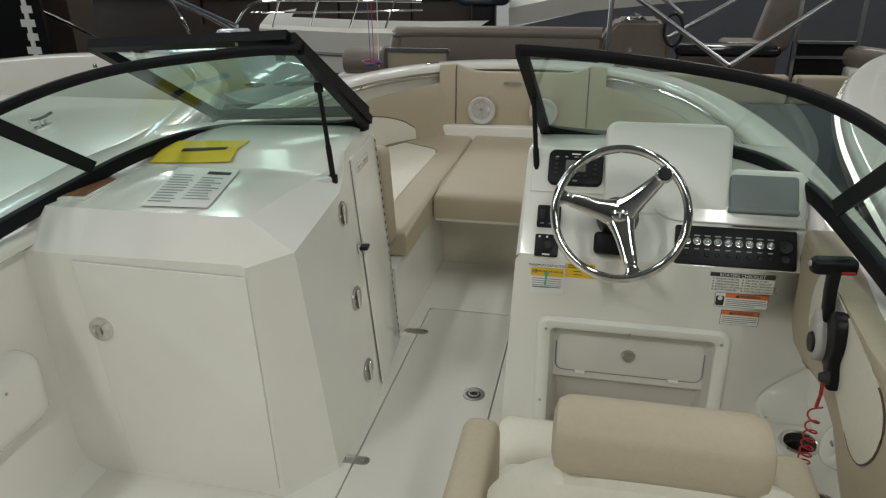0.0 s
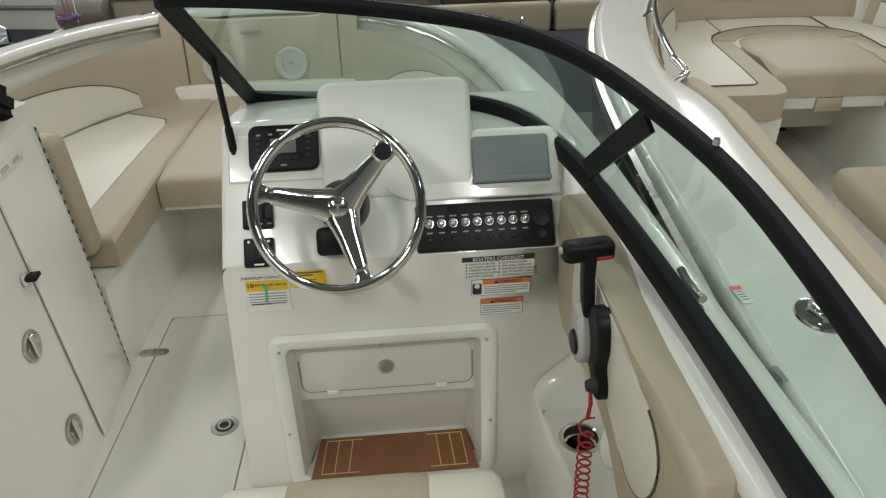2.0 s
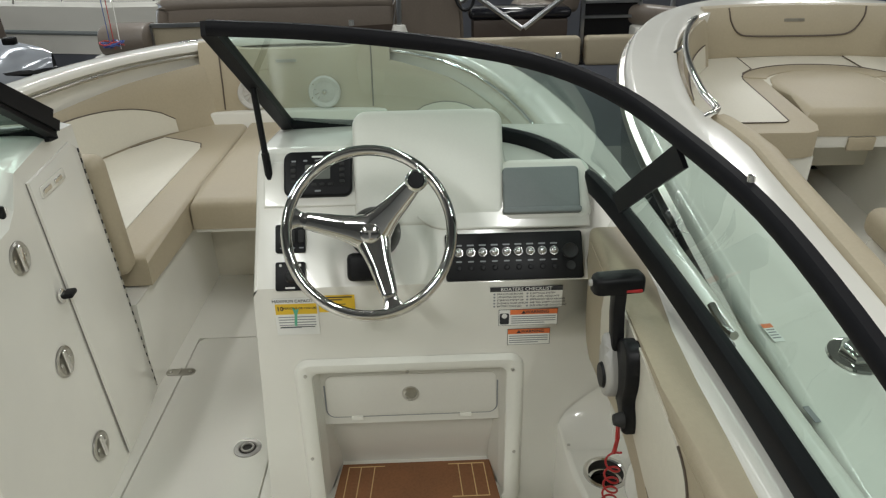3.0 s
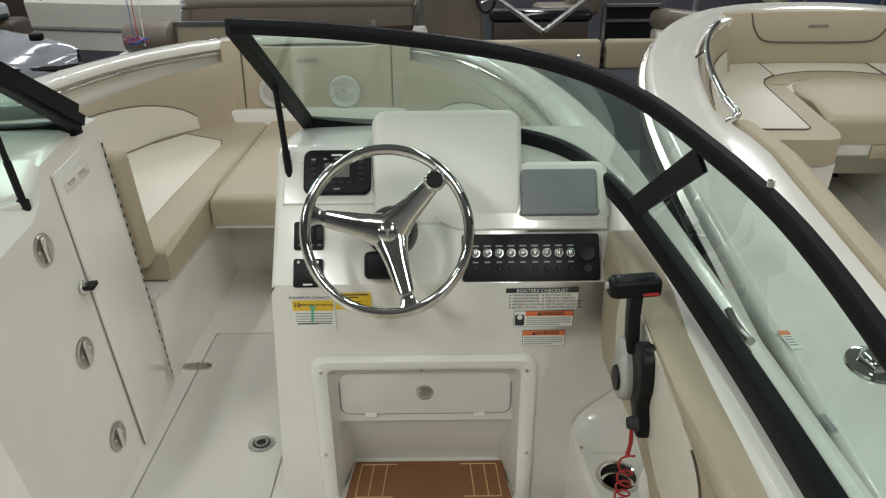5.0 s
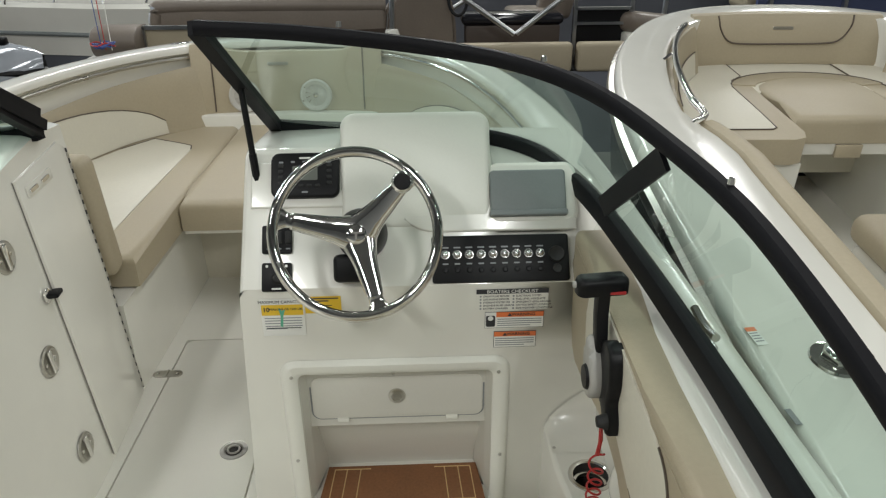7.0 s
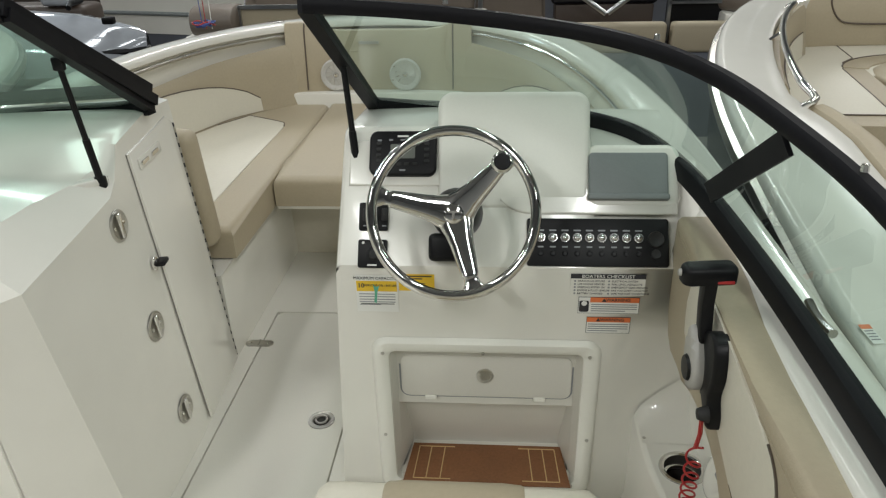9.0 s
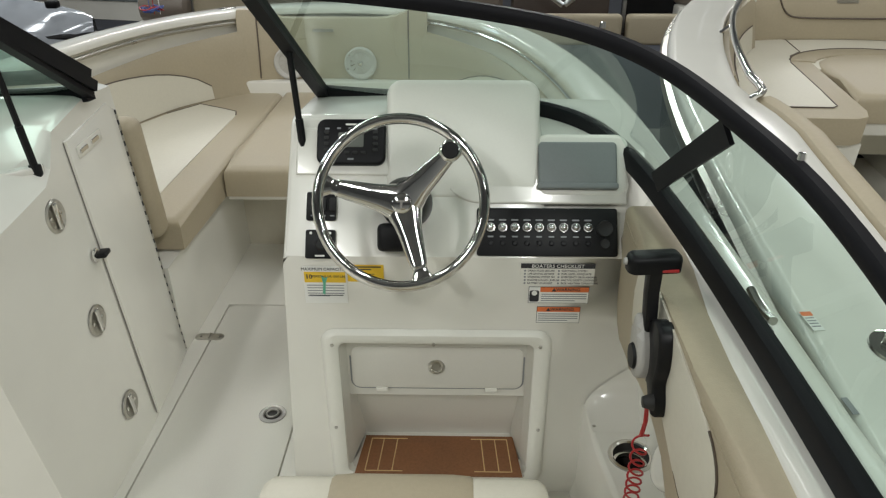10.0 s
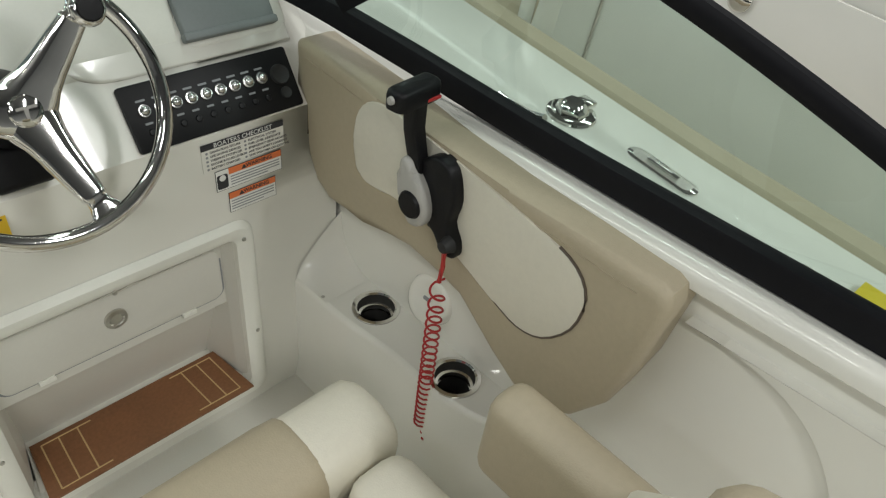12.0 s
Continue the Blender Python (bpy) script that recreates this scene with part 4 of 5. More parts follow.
# ---- starboard side: bolster, control, tray ----
def yz(x):
    """A pose on the starboard side: local x runs aft to forward (world y), local y up, z inboard."""
    return Matrix(((0, 0, -1, x), (1, 0, 0, 0), (0, 1, 0, 0), (0, 0, 0, 1)))


bo = thing("side_bolster", "tan vinyl side bolster with a cream oval inset", "bolster")
BOUT = [(0.040, 0.842), (0.030, 0.76), (0.012, 0.62), (-0.015, 0.565), (-0.06, 0.538), (-0.17, 0.552), (-0.30, 0.566), (-0.38, 0.555), (-0.43, 0.543), (-0.52, 0.474), (-0.58, 0.436), (-0.64, 0.428), (-0.695, 0.465), (-0.742, 0.539), (-0.768, 0.64), (-0.784, 0.768), (-0.776, 0.790), (-0.76, 0.798), (-0.5, 0.808), (-0.2, 0.828), (0.02, 0.850)]
own = slab(BOUT, 0.080, 0.030, 5, yz(1.113))
part("cushion", own, TAN, bo)
BIN = [(p.x, p.y) for p in smoothline([(-0.142, 0.71, 0), (-0.148, 0.77, 0), (-0.175, 0.81, 0), (-0.225, 0.825, 0), (-0.30, 0.818, 0), (-0.45, 0.798, 0), (-0.58, 0.776, 0), (-0.640, 0.755, 0), (-0.668, 0.712, 0), (-0.658, 0.645, 0), (-0.615, 0.592, 0), (-0.565, 0.578, 0), (-0.51, 0.595, 0), (-0.42, 0.632, 0), (-0.33, 0.660, 0), (-0.25, 0.658, 0), (-0.18, 0.650, 0), (-0.150, 0.672, 0)], 3)]
part("inset", slab(BIN, 0.059, 0.004, 2, yz(1.088)), CREAM, bo, "cream vinyl inset")
part("piping", tube([(1.088 - 0.0565, y, z) for y, z in BIN[19:42]], 0.0025, 6), PIPING, bo, "dark piping")
part("seam", tube([(1.088 - 0.0556, y, z) for y, z in ((-0.735, 0.772), (-0.5, 0.782), (-0.2, 0.802), (0.0, 0.822))], 0.0015, 5), TAN, bo, "sewn seam")

tc = thing("throttle_control", "black and grey throttle control lever on the side bolster", "throttle")
part("base_plate", slab([(p.x, p.y) for p in smoothline([(-0.335, 0.785, 0), (-0.37, 0.808, 0), (-0.405, 0.798, 0), (-0.420, 0.745, 0), (-0.412, 0.70, 0), (-0.428, 0.668, 0), (-0.428, 0.640, 0), (-0.400, 0.640, 0), (-0.380, 0.665, 0), (-0.345, 0.70, 0), (-0.325, 0.74, 0)], 3)], 0.030, 0.008, 3, yz(1.036)), BLACKP, tc, "black base")
arm = [(-0.318, 0.705), (-0.312, 0.745), (-0.310, 0.775), (-0.318, 0.79), (-0.332, 0.788), (-0.345, 0.77), (-0.365, 0.745), (-0.376, 0.71), (-0.368, 0.680), (-0.34, 0.672)]
part("arm", slab([(p.x, p.y) for p in smoothline([(y, z, 0) for y, z in arm + arm[:1]], 3)][:-1], 0.030, 0.010, 3, yz(1.014)), LEVER, tc, "grey lever arm")
part("pivot_cap", lathe([(0, 0.006), (0.022, 0.005), (0.025, 0.0)], 24, yz(0.984) @ Matrix.Translation((-0.345, 0.714, 0))), BLACKP, tc, "black pivot cap")
part("neck", slab([(-0.297, 0.89), (-0.303, 0.83), (-0.325, 0.755), (-0.350, 0.752), (-0.342, 0.80), (-0.332, 0.84), (-0.333, 0.89)], 0.022, 0.006, 2, yz(1.018)), BLACKP, tc)
gr = part("grip", slab(rrect(0.096, 0.041, 0.014, 4), 0.033, 0.012, 3, Matrix.Translation((1.005, -0.315, 0.880)) @ Matrix.Rotation(radians(6), 4, "Z")), BLACKP, tc, "black T grip")
part("trim_switch", box(1.016, 1.046, -0.3350, -0.329, 0.882, 0.888, 0.002, 2), RED, gr, "red trim strip")
part("thumb_button", lathe([(0, 0.006), (0.006, 0.005), (0.007, 0)], 10, facing((0.956, -0.320, 0.898), (-1, 0, 0))), LEVER, gr)
part("kill_switch", lathe([(0, 0.02), (0.010, 0.018), (0.014, 0.006), (0.016, 0.0)], 16, yz(1.008) @ Matrix.Translation((-0.42, 0.668, 0))), RUBBER, tc)

ln = thing("safety_lanyard", "coiled red safety lanyard hanging from the throttle control", "lanyard")
top, mid, low = Vector((1.0, -0.418, 0.655)), Vector((1.0, -0.414, 0.585)), Vector((1.005, -0.405, 0.185))
part("strap", tube([top, top.lerp(mid, 0.5) + Vector((0.003, 0, 0)), mid], 0.0045, 6), RED, ln)
pts = []
for i in range(260):
    k = i / 259
    z = k ** 1.0
    c = mid.lerp(low, z)
    a = 2 * math.pi * 21 * k ** 1.35
    r = 0.0135
    pts.append(c + Vector((r * math.cos(a), r * math.sin(a), 0)))
part("coil", tube(pts, 0.0022, 6), RED, ln)
part("clip", tube([low, low + Vector((-0.004, -0.01, -0.018)), low + Vector((0.008, -0.02, -0.03)), low + Vector((0.004, -0.02, -0.05)), low + Vector((-0.006, -0.015, -0.03))], 0.003, 6), RED, ln)

tr = thing("side_tray", "white moulded side tray with two cup holders", "tray")
TZ = 0.315
own = bmesh.new()
lip = [(0.985, 0.0), (0.985, -0.16), (1.0, -0.30), (1.002, -0.45), (1.03, -0.56), (1.10, -0.66)]
lip = [(p.x, p.y) for p in smoothline([(x, y, 0) for x, y in lip], 4)]
grid([[(x - 0.012, y, 0.0), (x, y, 0.05), (x, y, TZ - 0.012), (x + 0.004, y, TZ - 0.003), (x + 0.012, y, TZ)] for x, y in lip], bm=own)
CUPS = ((1.063, -0.188), (1.057, -0.436))
top_own = bmesh.new()
loops = [[(x + 0.012, y) for x, y in lip] + [(1.14, lip[-1][1]), (1.14, 0.0)]] + [[(cx + 0.043 * math.cos(k * math.pi / 12), cy + 0.043 * math.sin(k * math.pi / 12)) for k in range(24)] for cx, cy in CUPS]
edges = []
for lp in loops:
    vs = [top_own.verts.new((x, y, TZ)) for x, y in lp]
    edges += [top_own.edges.new((vs[k], vs[(k + 1) % len(vs)])) for k in range(len(vs))]
bmesh.ops.triangle_fill(top_own, use_beauty=True, use_dissolve=False, edges=edges)
join(own, top_own)
part("tray", own, GEL, tr, smooth=50)
for cx, cy in CUPS:
    cm2 = Matrix.Translation((cx, cy, TZ + 0.001))
    cu = part("cup_holder", lathe([(0.041, 0.0015), (0.045, 0.004), (0.052, 0.003), (0.053, 0.0)], 28, cm2), CHROME, tr, "stainless cup holder")
    part("well", lathe([(0.0, -0.075), (0.030, -0.074), (0.034, -0.06), (0.0415, 0.0015)], 28, cm2), DARK, cu, "cup well with its inner shade painted near black")
    part("inner_ring", lathe([(0.033, -0.022), (0.0400, -0.020), (0.0400, -0.034), (0.033, -0.036)], 28, cm2), CHROME, cu)
cap = part("access_cap", lathe([(0.0, 0.012), (0.030, 0.012), (0.034, 0.015), (0.046, 0.015), (0.052, 0.012), (0.056, 0.004), (0.057, -0.02)], 28, facing((1.106, -0.305, 0.405), (-0.92, 0.0, 0.38))), GEL, tr, "round white access cap")
part("cap_mark", slab(rrect(0.020, 0.008, 0.003, 2), 0.0135, 0, m=facing((1.106, -0.305, 0.405), (-0.92, 0.0, 0.38))), INKG, cap)
part("screw", lathe([(0, 0.003), (0.004, 0.002), (0.005, 0.0)], 8, Matrix.Translation((0.995, -0.09, TZ + 0.001))), STEEL, tr)
# a concave fillet that rises from the tray to the console, higher towards the hull side
rows = []
for k in range(13):
    x = 0.988 + 0.124 * k / 12
    h = 0.004 + 0.125 * (k / 12) ** 0.7
    rows.append([(x, -0.004 - 0.105 * (1 - math.sin(q)), TZ + 0.0015 + h * (1 - math.cos(q))) for q in [i * math.pi / 2 / 8 for i in range(9)]])
part("pocket_wall", grid(rows), GEL, tr, "smooth concave pocket wall")

# own cleat beside the windshield
own_cleat = thing("deck_cleat", "chrome cleat on the gunwale beside the windshield", "cleat", m=Matrix.Translation((1.170, -0.394, sheer(-0.394))))
part("foot", slab(rrect(0.03, 0.09, 0.0149, 5), 0.006, 0.002, 2), BUTTON, own_cleat)
part("horn", tube([(0, -0.05, 0.036), (0, -0.02, 0.030), (0, 0.02, 0.030), (0, 0.05, 0.036)], 0.008, 8), BUTTON, own_cleat)
for k in (-0.018, 0.018):
    part("leg", tube([(0, k, 0.004), (0, k, 0.03)], 0.008, 8), BUTTON, own_cleat)

# ---- helm seat ----
hs = thing("helm_chair", "cream and tan vinyl helm bucket chair with armrests", "chair")
part("pedestal", lathe([(0.20, 0.0), (0.20, 0.01), (0.06, 0.03), (0.055, 0.24), (0.12, 0.26)], 24, Matrix.Translation((0.56, -0.65, 0))), STEEL, hs, "steel pedestal")
part("pan", box(0.29, 0.83, -0.90, -0.40, 0.255, 0.31, 0.02, 3), GEL, hs)


def roll(x0, x1, yc, zc, ry, rz, n=18, tight=False):
    rows = []
    for x, k in ((x0, 0.93 if tight else 0.55), (x0 + 0.006, 0.97 if tight else 0.85), (x0 + 0.02, 0.98), (x0 + 0.04, 1.0), ((x0 + x1) / 2, 1.0), (x1 - 0.04, 1.0), (x1 - 0.02, 0.98), (x1 - 0.006, 0.97 if tight else 0.85), (x1, 0.93 if tight else 0.55)):
        rows.append([(x, yc + ry * k * math.copysign(abs(math.cos(a)) ** 0.75, math.cos(a)), zc + rz * k * math.copysign(abs(math.sin(a)) ** 0.75, math.sin(a))) for a in [2 * math.pi * i / n for i in range(n)]])
    return grid(rows, closed=True, caps=True)


part("front_roll", roll(0.415, 0.695, -0.435, 0.375, 0.088, 0.075, tight=True), TAN, hs, "tan vinyl thigh roll")
part("front_roll_side", roll(0.275, 0.455, -0.437, 0.373, 0.084, 0.072), CREAM, hs, "cream vinyl roll end")
part("front_roll_side", roll(0.655, 0.845, -0.437, 0.373, 0.084, 0.072), CREAM, hs, "cream vinyl roll end")
part("seat_cushion", box(0.40, 0.70, -0.84, -0.53, 0.29, 0.395, 0.03, 4), TAN, hs, "tan vinyl seat")
for x0, x1 in ((0.295, 0.40), (0.70, 0.825)):
    part("seat_side", box(x0, x1, -0.88, -0.525, 0.29, 0.425, 0.04, 4), CREAM, hs, "cream vinyl seat side")
for x0, x1 in ((0.235, 0.315), (0.838, 0.918)):
    own = box(-0.04, 0.04, -0.22, 0.22, -0.13, 0.035, 0.028, 4)
    part("armrest", move(own, Matrix.Translation(((x0 + x1) / 2, -0.88, 0.600)) @ Matrix.Rotation(radians(2), 4, "X")), TAN, hs, "tan vinyl armrest")
part("headrest_roll", roll(0.437, 0.740, -1.02, 0.895, 0.056, 0.052), TAN, hs, "tan vinyl back roll")
rows = []
for i in range(21):
    u = -1 + 2 * i / 20
    x = 0.60 + 0.275 * u
    yb = -1.075 + 0.13 * abs(u) ** 3
    top = 0.868 - 0.20 * abs(u) ** 3.5
    rows.append([(x, yb + 0.12, 0.36), (x, yb + 0.09, top - 0.07), (x, yb + 0.065, top - 0.02), (x, yb + 0.03, top), (x, yb - 0.005, top - 0.015), (x, yb - 0.02, top - 0.07), (x, yb + 0.06, 0.32)])
part("back_shell", grid(rows, closed=True, caps=True), CREAM, hs, "cream padded back shell")
rows = []
for i in range(21):
    u = -1 + 2 * i / 20
    x = 0.60 + 0.255 * u
    yb = -1.115 + 0.12 * abs(u) ** 3
    top = 0.800 - 0.22 * abs(u) ** 3.5
    rows.append([(x, yb + 0.11, 0.30), (x, yb + 0.03, top - 0.02), (x, yb + 0.01, top + 0.012), (x, yb - 0.012, top), (x, yb + 0.07, 0.28)])
part("rear_shell", grid(rows, closed=True, caps=True), GEL, hs, "white moulded rear shell")
part("grab_handle", tube([(0.50, -1.10, 0.745), (0.52, -1.145, 0.75), (0.60, -1.158, 0.751), (0.68, -1.145, 0.75), (0.70, -1.10, 0.745)], 0.011, 10), CHROME, hs, "polished grab handle")

# ---- papers on the port console ----
def topz(x, y):
    inner = np.interp(y, [-0.245, 0.134, 0.18, 0.232, 0.45], [0.884, 0.882, 0.893, 0.950, 0.978])
    outer = np.interp(y, [-0.245, 0.134, 0.18, 0.232, 0.45], [0.874, 0.880, 0.890, 0.905, 0.950])
    k = (x + 1.16) / 0.78
    return outer + (inner - outer) * k


def deckquad(q, u0, u1, v0, v1, h, n=8):
    """A patch of a sheet lying on the console top: q holds near left, near right, far left, far right."""
    rows = []
    for i in range(n + 1):
        v = v0 + (v1 - v0) * i / n
        row = []
        for k in range(n + 1):
            u = u0 + (u1 - u0) * k / n
            x = (1 - v) * ((1 - u) * q[0][0] + u * q[1][0]) + v * ((1 - u) * q[2][0] + u * q[3][0])
            y = (1 - v) * ((1 - u) * q[0][1] + u * q[1][1]) + v * ((1 - u) * q[2][1] + u * q[3][1])
            row.append((x, y, topz(x, y) + h))
        rows.append(row)
    return grid(rows)


QY = ((-1.024, 0.164), (-0.729, 0.189), (-1.01, 0.306), (-0.705, 0.3))
QW = ((-0.806, -0.212), (-0.594, -0.201), (-0.897, 0.145), (-0.676, 0.15))
yp = thing("yellow_notice", "yellow paper notice lying on the console", "paper")
part("sheet", deckquad(QY, 0, 1, 0, 1, 0.006), YELLOW, yp)
for u0, u1, v0, v1 in ((0.30, 0.86, 0.38, 0.52),):
    part("bar", deckquad(QY, u0, u1, v0, v1, 0.0072), INK, yp)
wp = thing("spec_sheet", "white printed sheet in a clear sleeve on the console", "paper")
part("sheet", deckquad(QW, 0, 1, 0, 1, 0.006), WHITEP, wp)
rnd = random.Random(7)
part("block", deckquad(QW, 0.55, 0.92, 0.84, 0.93, 0.0072), INK, wp)
for i in range(11):
    v = 0.10 + 0.068 * i
    part("bar", deckquad(QW, 0.06, 0.44 - rnd.uniform(0, 0.12), v, v + 0.022, 0.0072, 4), INKG, wp)
    if i > 1:
        part("bar", deckquad(QW, 0.52, 0.94 - rnd.uniform(0, 0.2), v - 0.05, v - 0.032, 0.0072, 4), INKG, wp)

tray = thing("console_tray", "shallow brown-lined tray in the console top", "tray")
part("rim", slab([(-1.135, -0.20), (-1.008, -0.185), (-1.020, 0.020), (-1.135, 0.045)], 0.010, 0.004, 3, Matrix.Translation((0, 0, 0.8735))), GEL, tray)
part("liner", slab([(-1.120, -0.178), (-1.022, -0.166), (-1.034, 0.004), (-1.120, 0.024)], 0.0125, 0.0, m=Matrix.Translation((0, 0, 0.8735))), TEAK, tray, "brown liner")
ps = thing("port_lounge", "white moulded end of the port lounge", "seat base")
part("shell", box(-1.2, -1.03, -1.3, -0.44, 0.30, 0.53, 0.06, 5), GEL, ps)
part("screw", lathe([(0, 0.003), (0.004, 0.002), (0.005, 0.0)], 8, facing((-1.0295, -0.60, 0.47), (1, 0, 0))), STEEL, ps)
sp3 = thing("side_moulding", "raised white moulding on the cockpit side", "moulding")
crv = smoothline([(-0.79, 0.722, 0), (-0.86, 0.722, 0), (-0.93, 0.708, 0), (-0.985, 0.678, 0), (-1.03, 0.63, 0), (-1.06, 0.57, 0), (-1.075, 0.48, 0)], 4)
part("panel", slab([(p.x, p.y) for p in crv] + [(-1.08, 0.1), (-2.4, 0.1), (-2.4, 0.74)], 0.040, 0.012, 3, yz(1.135)), GEL, sp3)

# cords on the bow and the flush deck plate
cd = thing("cord_bundle", "tangle of thin red and blue cords tied at the bow", "cord")
rnd = random.Random(3)
BLUE = material("blue_cord", (0.05, 0.09, 0.30), 0.5)
for k in range(5):
    c = Vector((-0.90 + rnd.uniform(-0.03, 0.03), 2.33 + rnd.uniform(-0.03, 0.03), sheer(2.3) + 0.012))
    pts = [c + Vector((math.cos(a) * rnd.uniform(0.03, 0.06), math.sin(a) * rnd.uniform(0.02, 0.05), rnd.uniform(0, 0.03))) for a in [i * 0.7 for i in range(12)]]
    part("loop", tube(smoothline(pts, 4), 0.0035, 6), RED if k % 2 else BLUE, cd)
for k, (dx, c) in enumerate(((-0.02, BLUE), (0.0, RED), (0.03, WHITEP))):
    part("string", tube([(-0.90 + dx, 2.33, sheer(2.3)), (-0.90 + dx * 1.6, 2.34, 2.0), (-0.90 + dx * 2.2, 2.36, 3.5)], 0.0022, 5), c, cd)
for x in (-0.575, 0.575):
    dp = thing("flush_deck_fitting", "oval dark fitting flush in the bow deck", "deck fitting", "deck fittings", m=Matrix.Translation((x, 2.50, sheer(2.5) + 0.0005)) @ Matrix.Rotation(radians(-35 if x > 0 else 35), 4, "Z"))
    part("ring", slab(rrect(0.10, 0.045, 0.0224, 6), 0.004, 0.0015, 2), CHROME, dp)
    part("insert", slab(rrect(0.08, 0.028, 0.0139, 6), 0.0048, 0), RUBBER, dp)

# ---- the neighbouring boats: a wider hull ----
HW, CAPW = 1.19, 0.315
NB = Matrix.Translation((2.555, 0.1, -0.10)) @ Matrix.Rotation(radians(-2.7), 4, "Z") @ Matrix.Rotation(radians(5), 4, "X")
hull("neighbouring_boat", "white fibreglass hull of the neighbouring boat", m=NB)
bow_seating(NB, 0.17, True)
nf = thing("neighbour_floor", "off-white floor of the neighbouring boat", "floor", kind="structure", m=NB)
part("deck_plate", box(-1.15, 1.15, -3.39, 2.3, -0.03, 0.0), DECK, nf)
NI = NB.inverted()


def on_gunwale(x, y):
    """A pose on the neighbour's gunwale under the point x, y of the plan."""
    p = NI @ Vector((x, y, 0.7))
    return NB @ Matrix.Translation((p.x, p.y, sheer(p.y) + 0.0005))


fc = thing("fuel_cap", "round chrome fuel filler cap on the gunwale", "filler cap", m=on_gunwale(1.512, -0.280) @ Matrix.Scale(1.22, 4))
part("flange", lathe([(0, 0.004), (0.036, 0.006), (0.044, 0.004), (0.046, 0.0)], 28), CHROME, fc)
part("cap", lathe([(0, 0.026), (0.018, 0.026), (0.028, 0.018), (0.031, 0.005)], 6), CHROME, fc)
part("hinge", box(0.02, 0.05, -0.016, 0.016, 0.004, 0.018, 0.004, 2), CHROME, fc)
for cx, cy, ca in ((1.517, -0.514, -2.7), (1.475, -0.900, -2.7)):
    pc2 = thing("pop_up_cleat", "oval polished pop-up cleat in the gunwale", "cleat", "pop-up cleats", m=on_gunwale(cx, cy) @ Matrix.Rotation(radians(ca), 4, "Z"))
    part("plate", slab(rrect(0.044, 0.172, 0.0219, 6), 0.005, 0.002, 2), CHROME, pc2)
    part("recess", slab(rrect(0.030, 0.146, 0.0149, 6), 0.0056, 0), STEEL, pc2)
    part("horn", slab(rrect(0.013, 0.080, 0.0064, 6), 0.012, 0.004, 2), CHROME, pc2)
yn = thing("yellow_card", "yellow paper card lying on the gunwale", "card", m=on_gunwale(1.42, -0.962))
part("sheet", box(-0.12, 0.12, -0.09, 0.045, 0.012, 0.0135), YELLOW, yn)
st1 = thing("warning_sticker", "small white and orange sticker on the gunwale", "sticker", m=on_gunwale(1.378, -0.20) @ Matrix.Rotation(radians(8), 4, "Z"))
part("paper", box(-0.012, 0.012, -0.03, 0.03, 0, 0.001), WHITEP, st1)
part("band", box(-0.0115, 0.0115, 0.016, 0.0295, 0.001, 0.0016), ORANGE, st1)
for k in range(4):
    part("bar", box(-0.009, 0.009, 0.008 - 0.009 * k, 0.011 - 0.009 * k, 0.001, 0.0016), INKG, st1)
st2 = thing("dark_sticker", "small grey sticker on the gunwale", "sticker", m=on_gunwale(1.35, -0.43) @ Matrix.Rotation(radians(8), 4, "Z"))
part("paper", box(-0.006, 0.006, -0.02, 0.02, 0, 0.001), INKG, st2)
# its console, pole and forward seat
ncn = thing("centre_console", "white fibreglass centre console with a hinged side door", "console", m=NB @ Matrix.Translation((0.10, 0.20, 0)))
rows = [[(-0.42 + k, -1.6, z), (-0.42 + k, 0.06, z), (-0.30 + k, 0.30 - 0.1 * z, z), (0.30 - k, 0.30 - 0.1 * z, z), (0.42 - k, 0.06, z), (0.42 - k, -1.6, z)] for z, k in ((0.0, 0.0), (0.6, 0.02), (1.15, 0.05), (1.2, 0.08))]
part("body", grid(rows, closed=True, caps=True), GEL, ncn, smooth=25)
part("side_door", slab([(-1.2, 0.12), (-0.10, 0.12), (-0.10, 1.02), (-1.2, 1.02)], 0.008, 0.003, 2, Matrix(((0, 0.035, -1, -0.423), (1, 0, 0, 0), (0, 1, 0.035, 0), (0, 0, 0, 1)))), GEL, ncn, "white side door")
part("hinge_strip", tube([(-0.428, -0.09, 0.12), (-0.395, -0.09, 1.02)], 0.005, 6), STEEL, ncn, "stainless piano hinge")
part("door_pull", lathe([(0, 0.012), (0.02, 0.014), (0.034, 0.006), (0.036, 0)], 20, facing((-0.405, -0.50, 0.93), (-1, 0, 0.04))), CHROME, ncn)
fs = thing("forward_seat", "tan rounded seat in front of the centre console", "seat", m=NB @ Matrix.Translation((0.08, 0.22, 0)))
part("base", box(-0.30, 0.30, 0.31, 0.72, 0.0, 0.34, 0.03, 3), GEL, fs)
part("cushion", box(-0.32, 0.32, 0.30, 0.75, 0.345, 0.47, 0.05, 5), TAN, fs)
pl = thing("top_pole", "thick white leaning pole beside the console", "pole")
part("pole", tube([(2.33, 0.55, -0.02), (2.40, 0.56, 0.40), (2.60, 0.60, 1.35), (2.72, 0.62, 2.0)], 0.028, 14), GEL, pl)

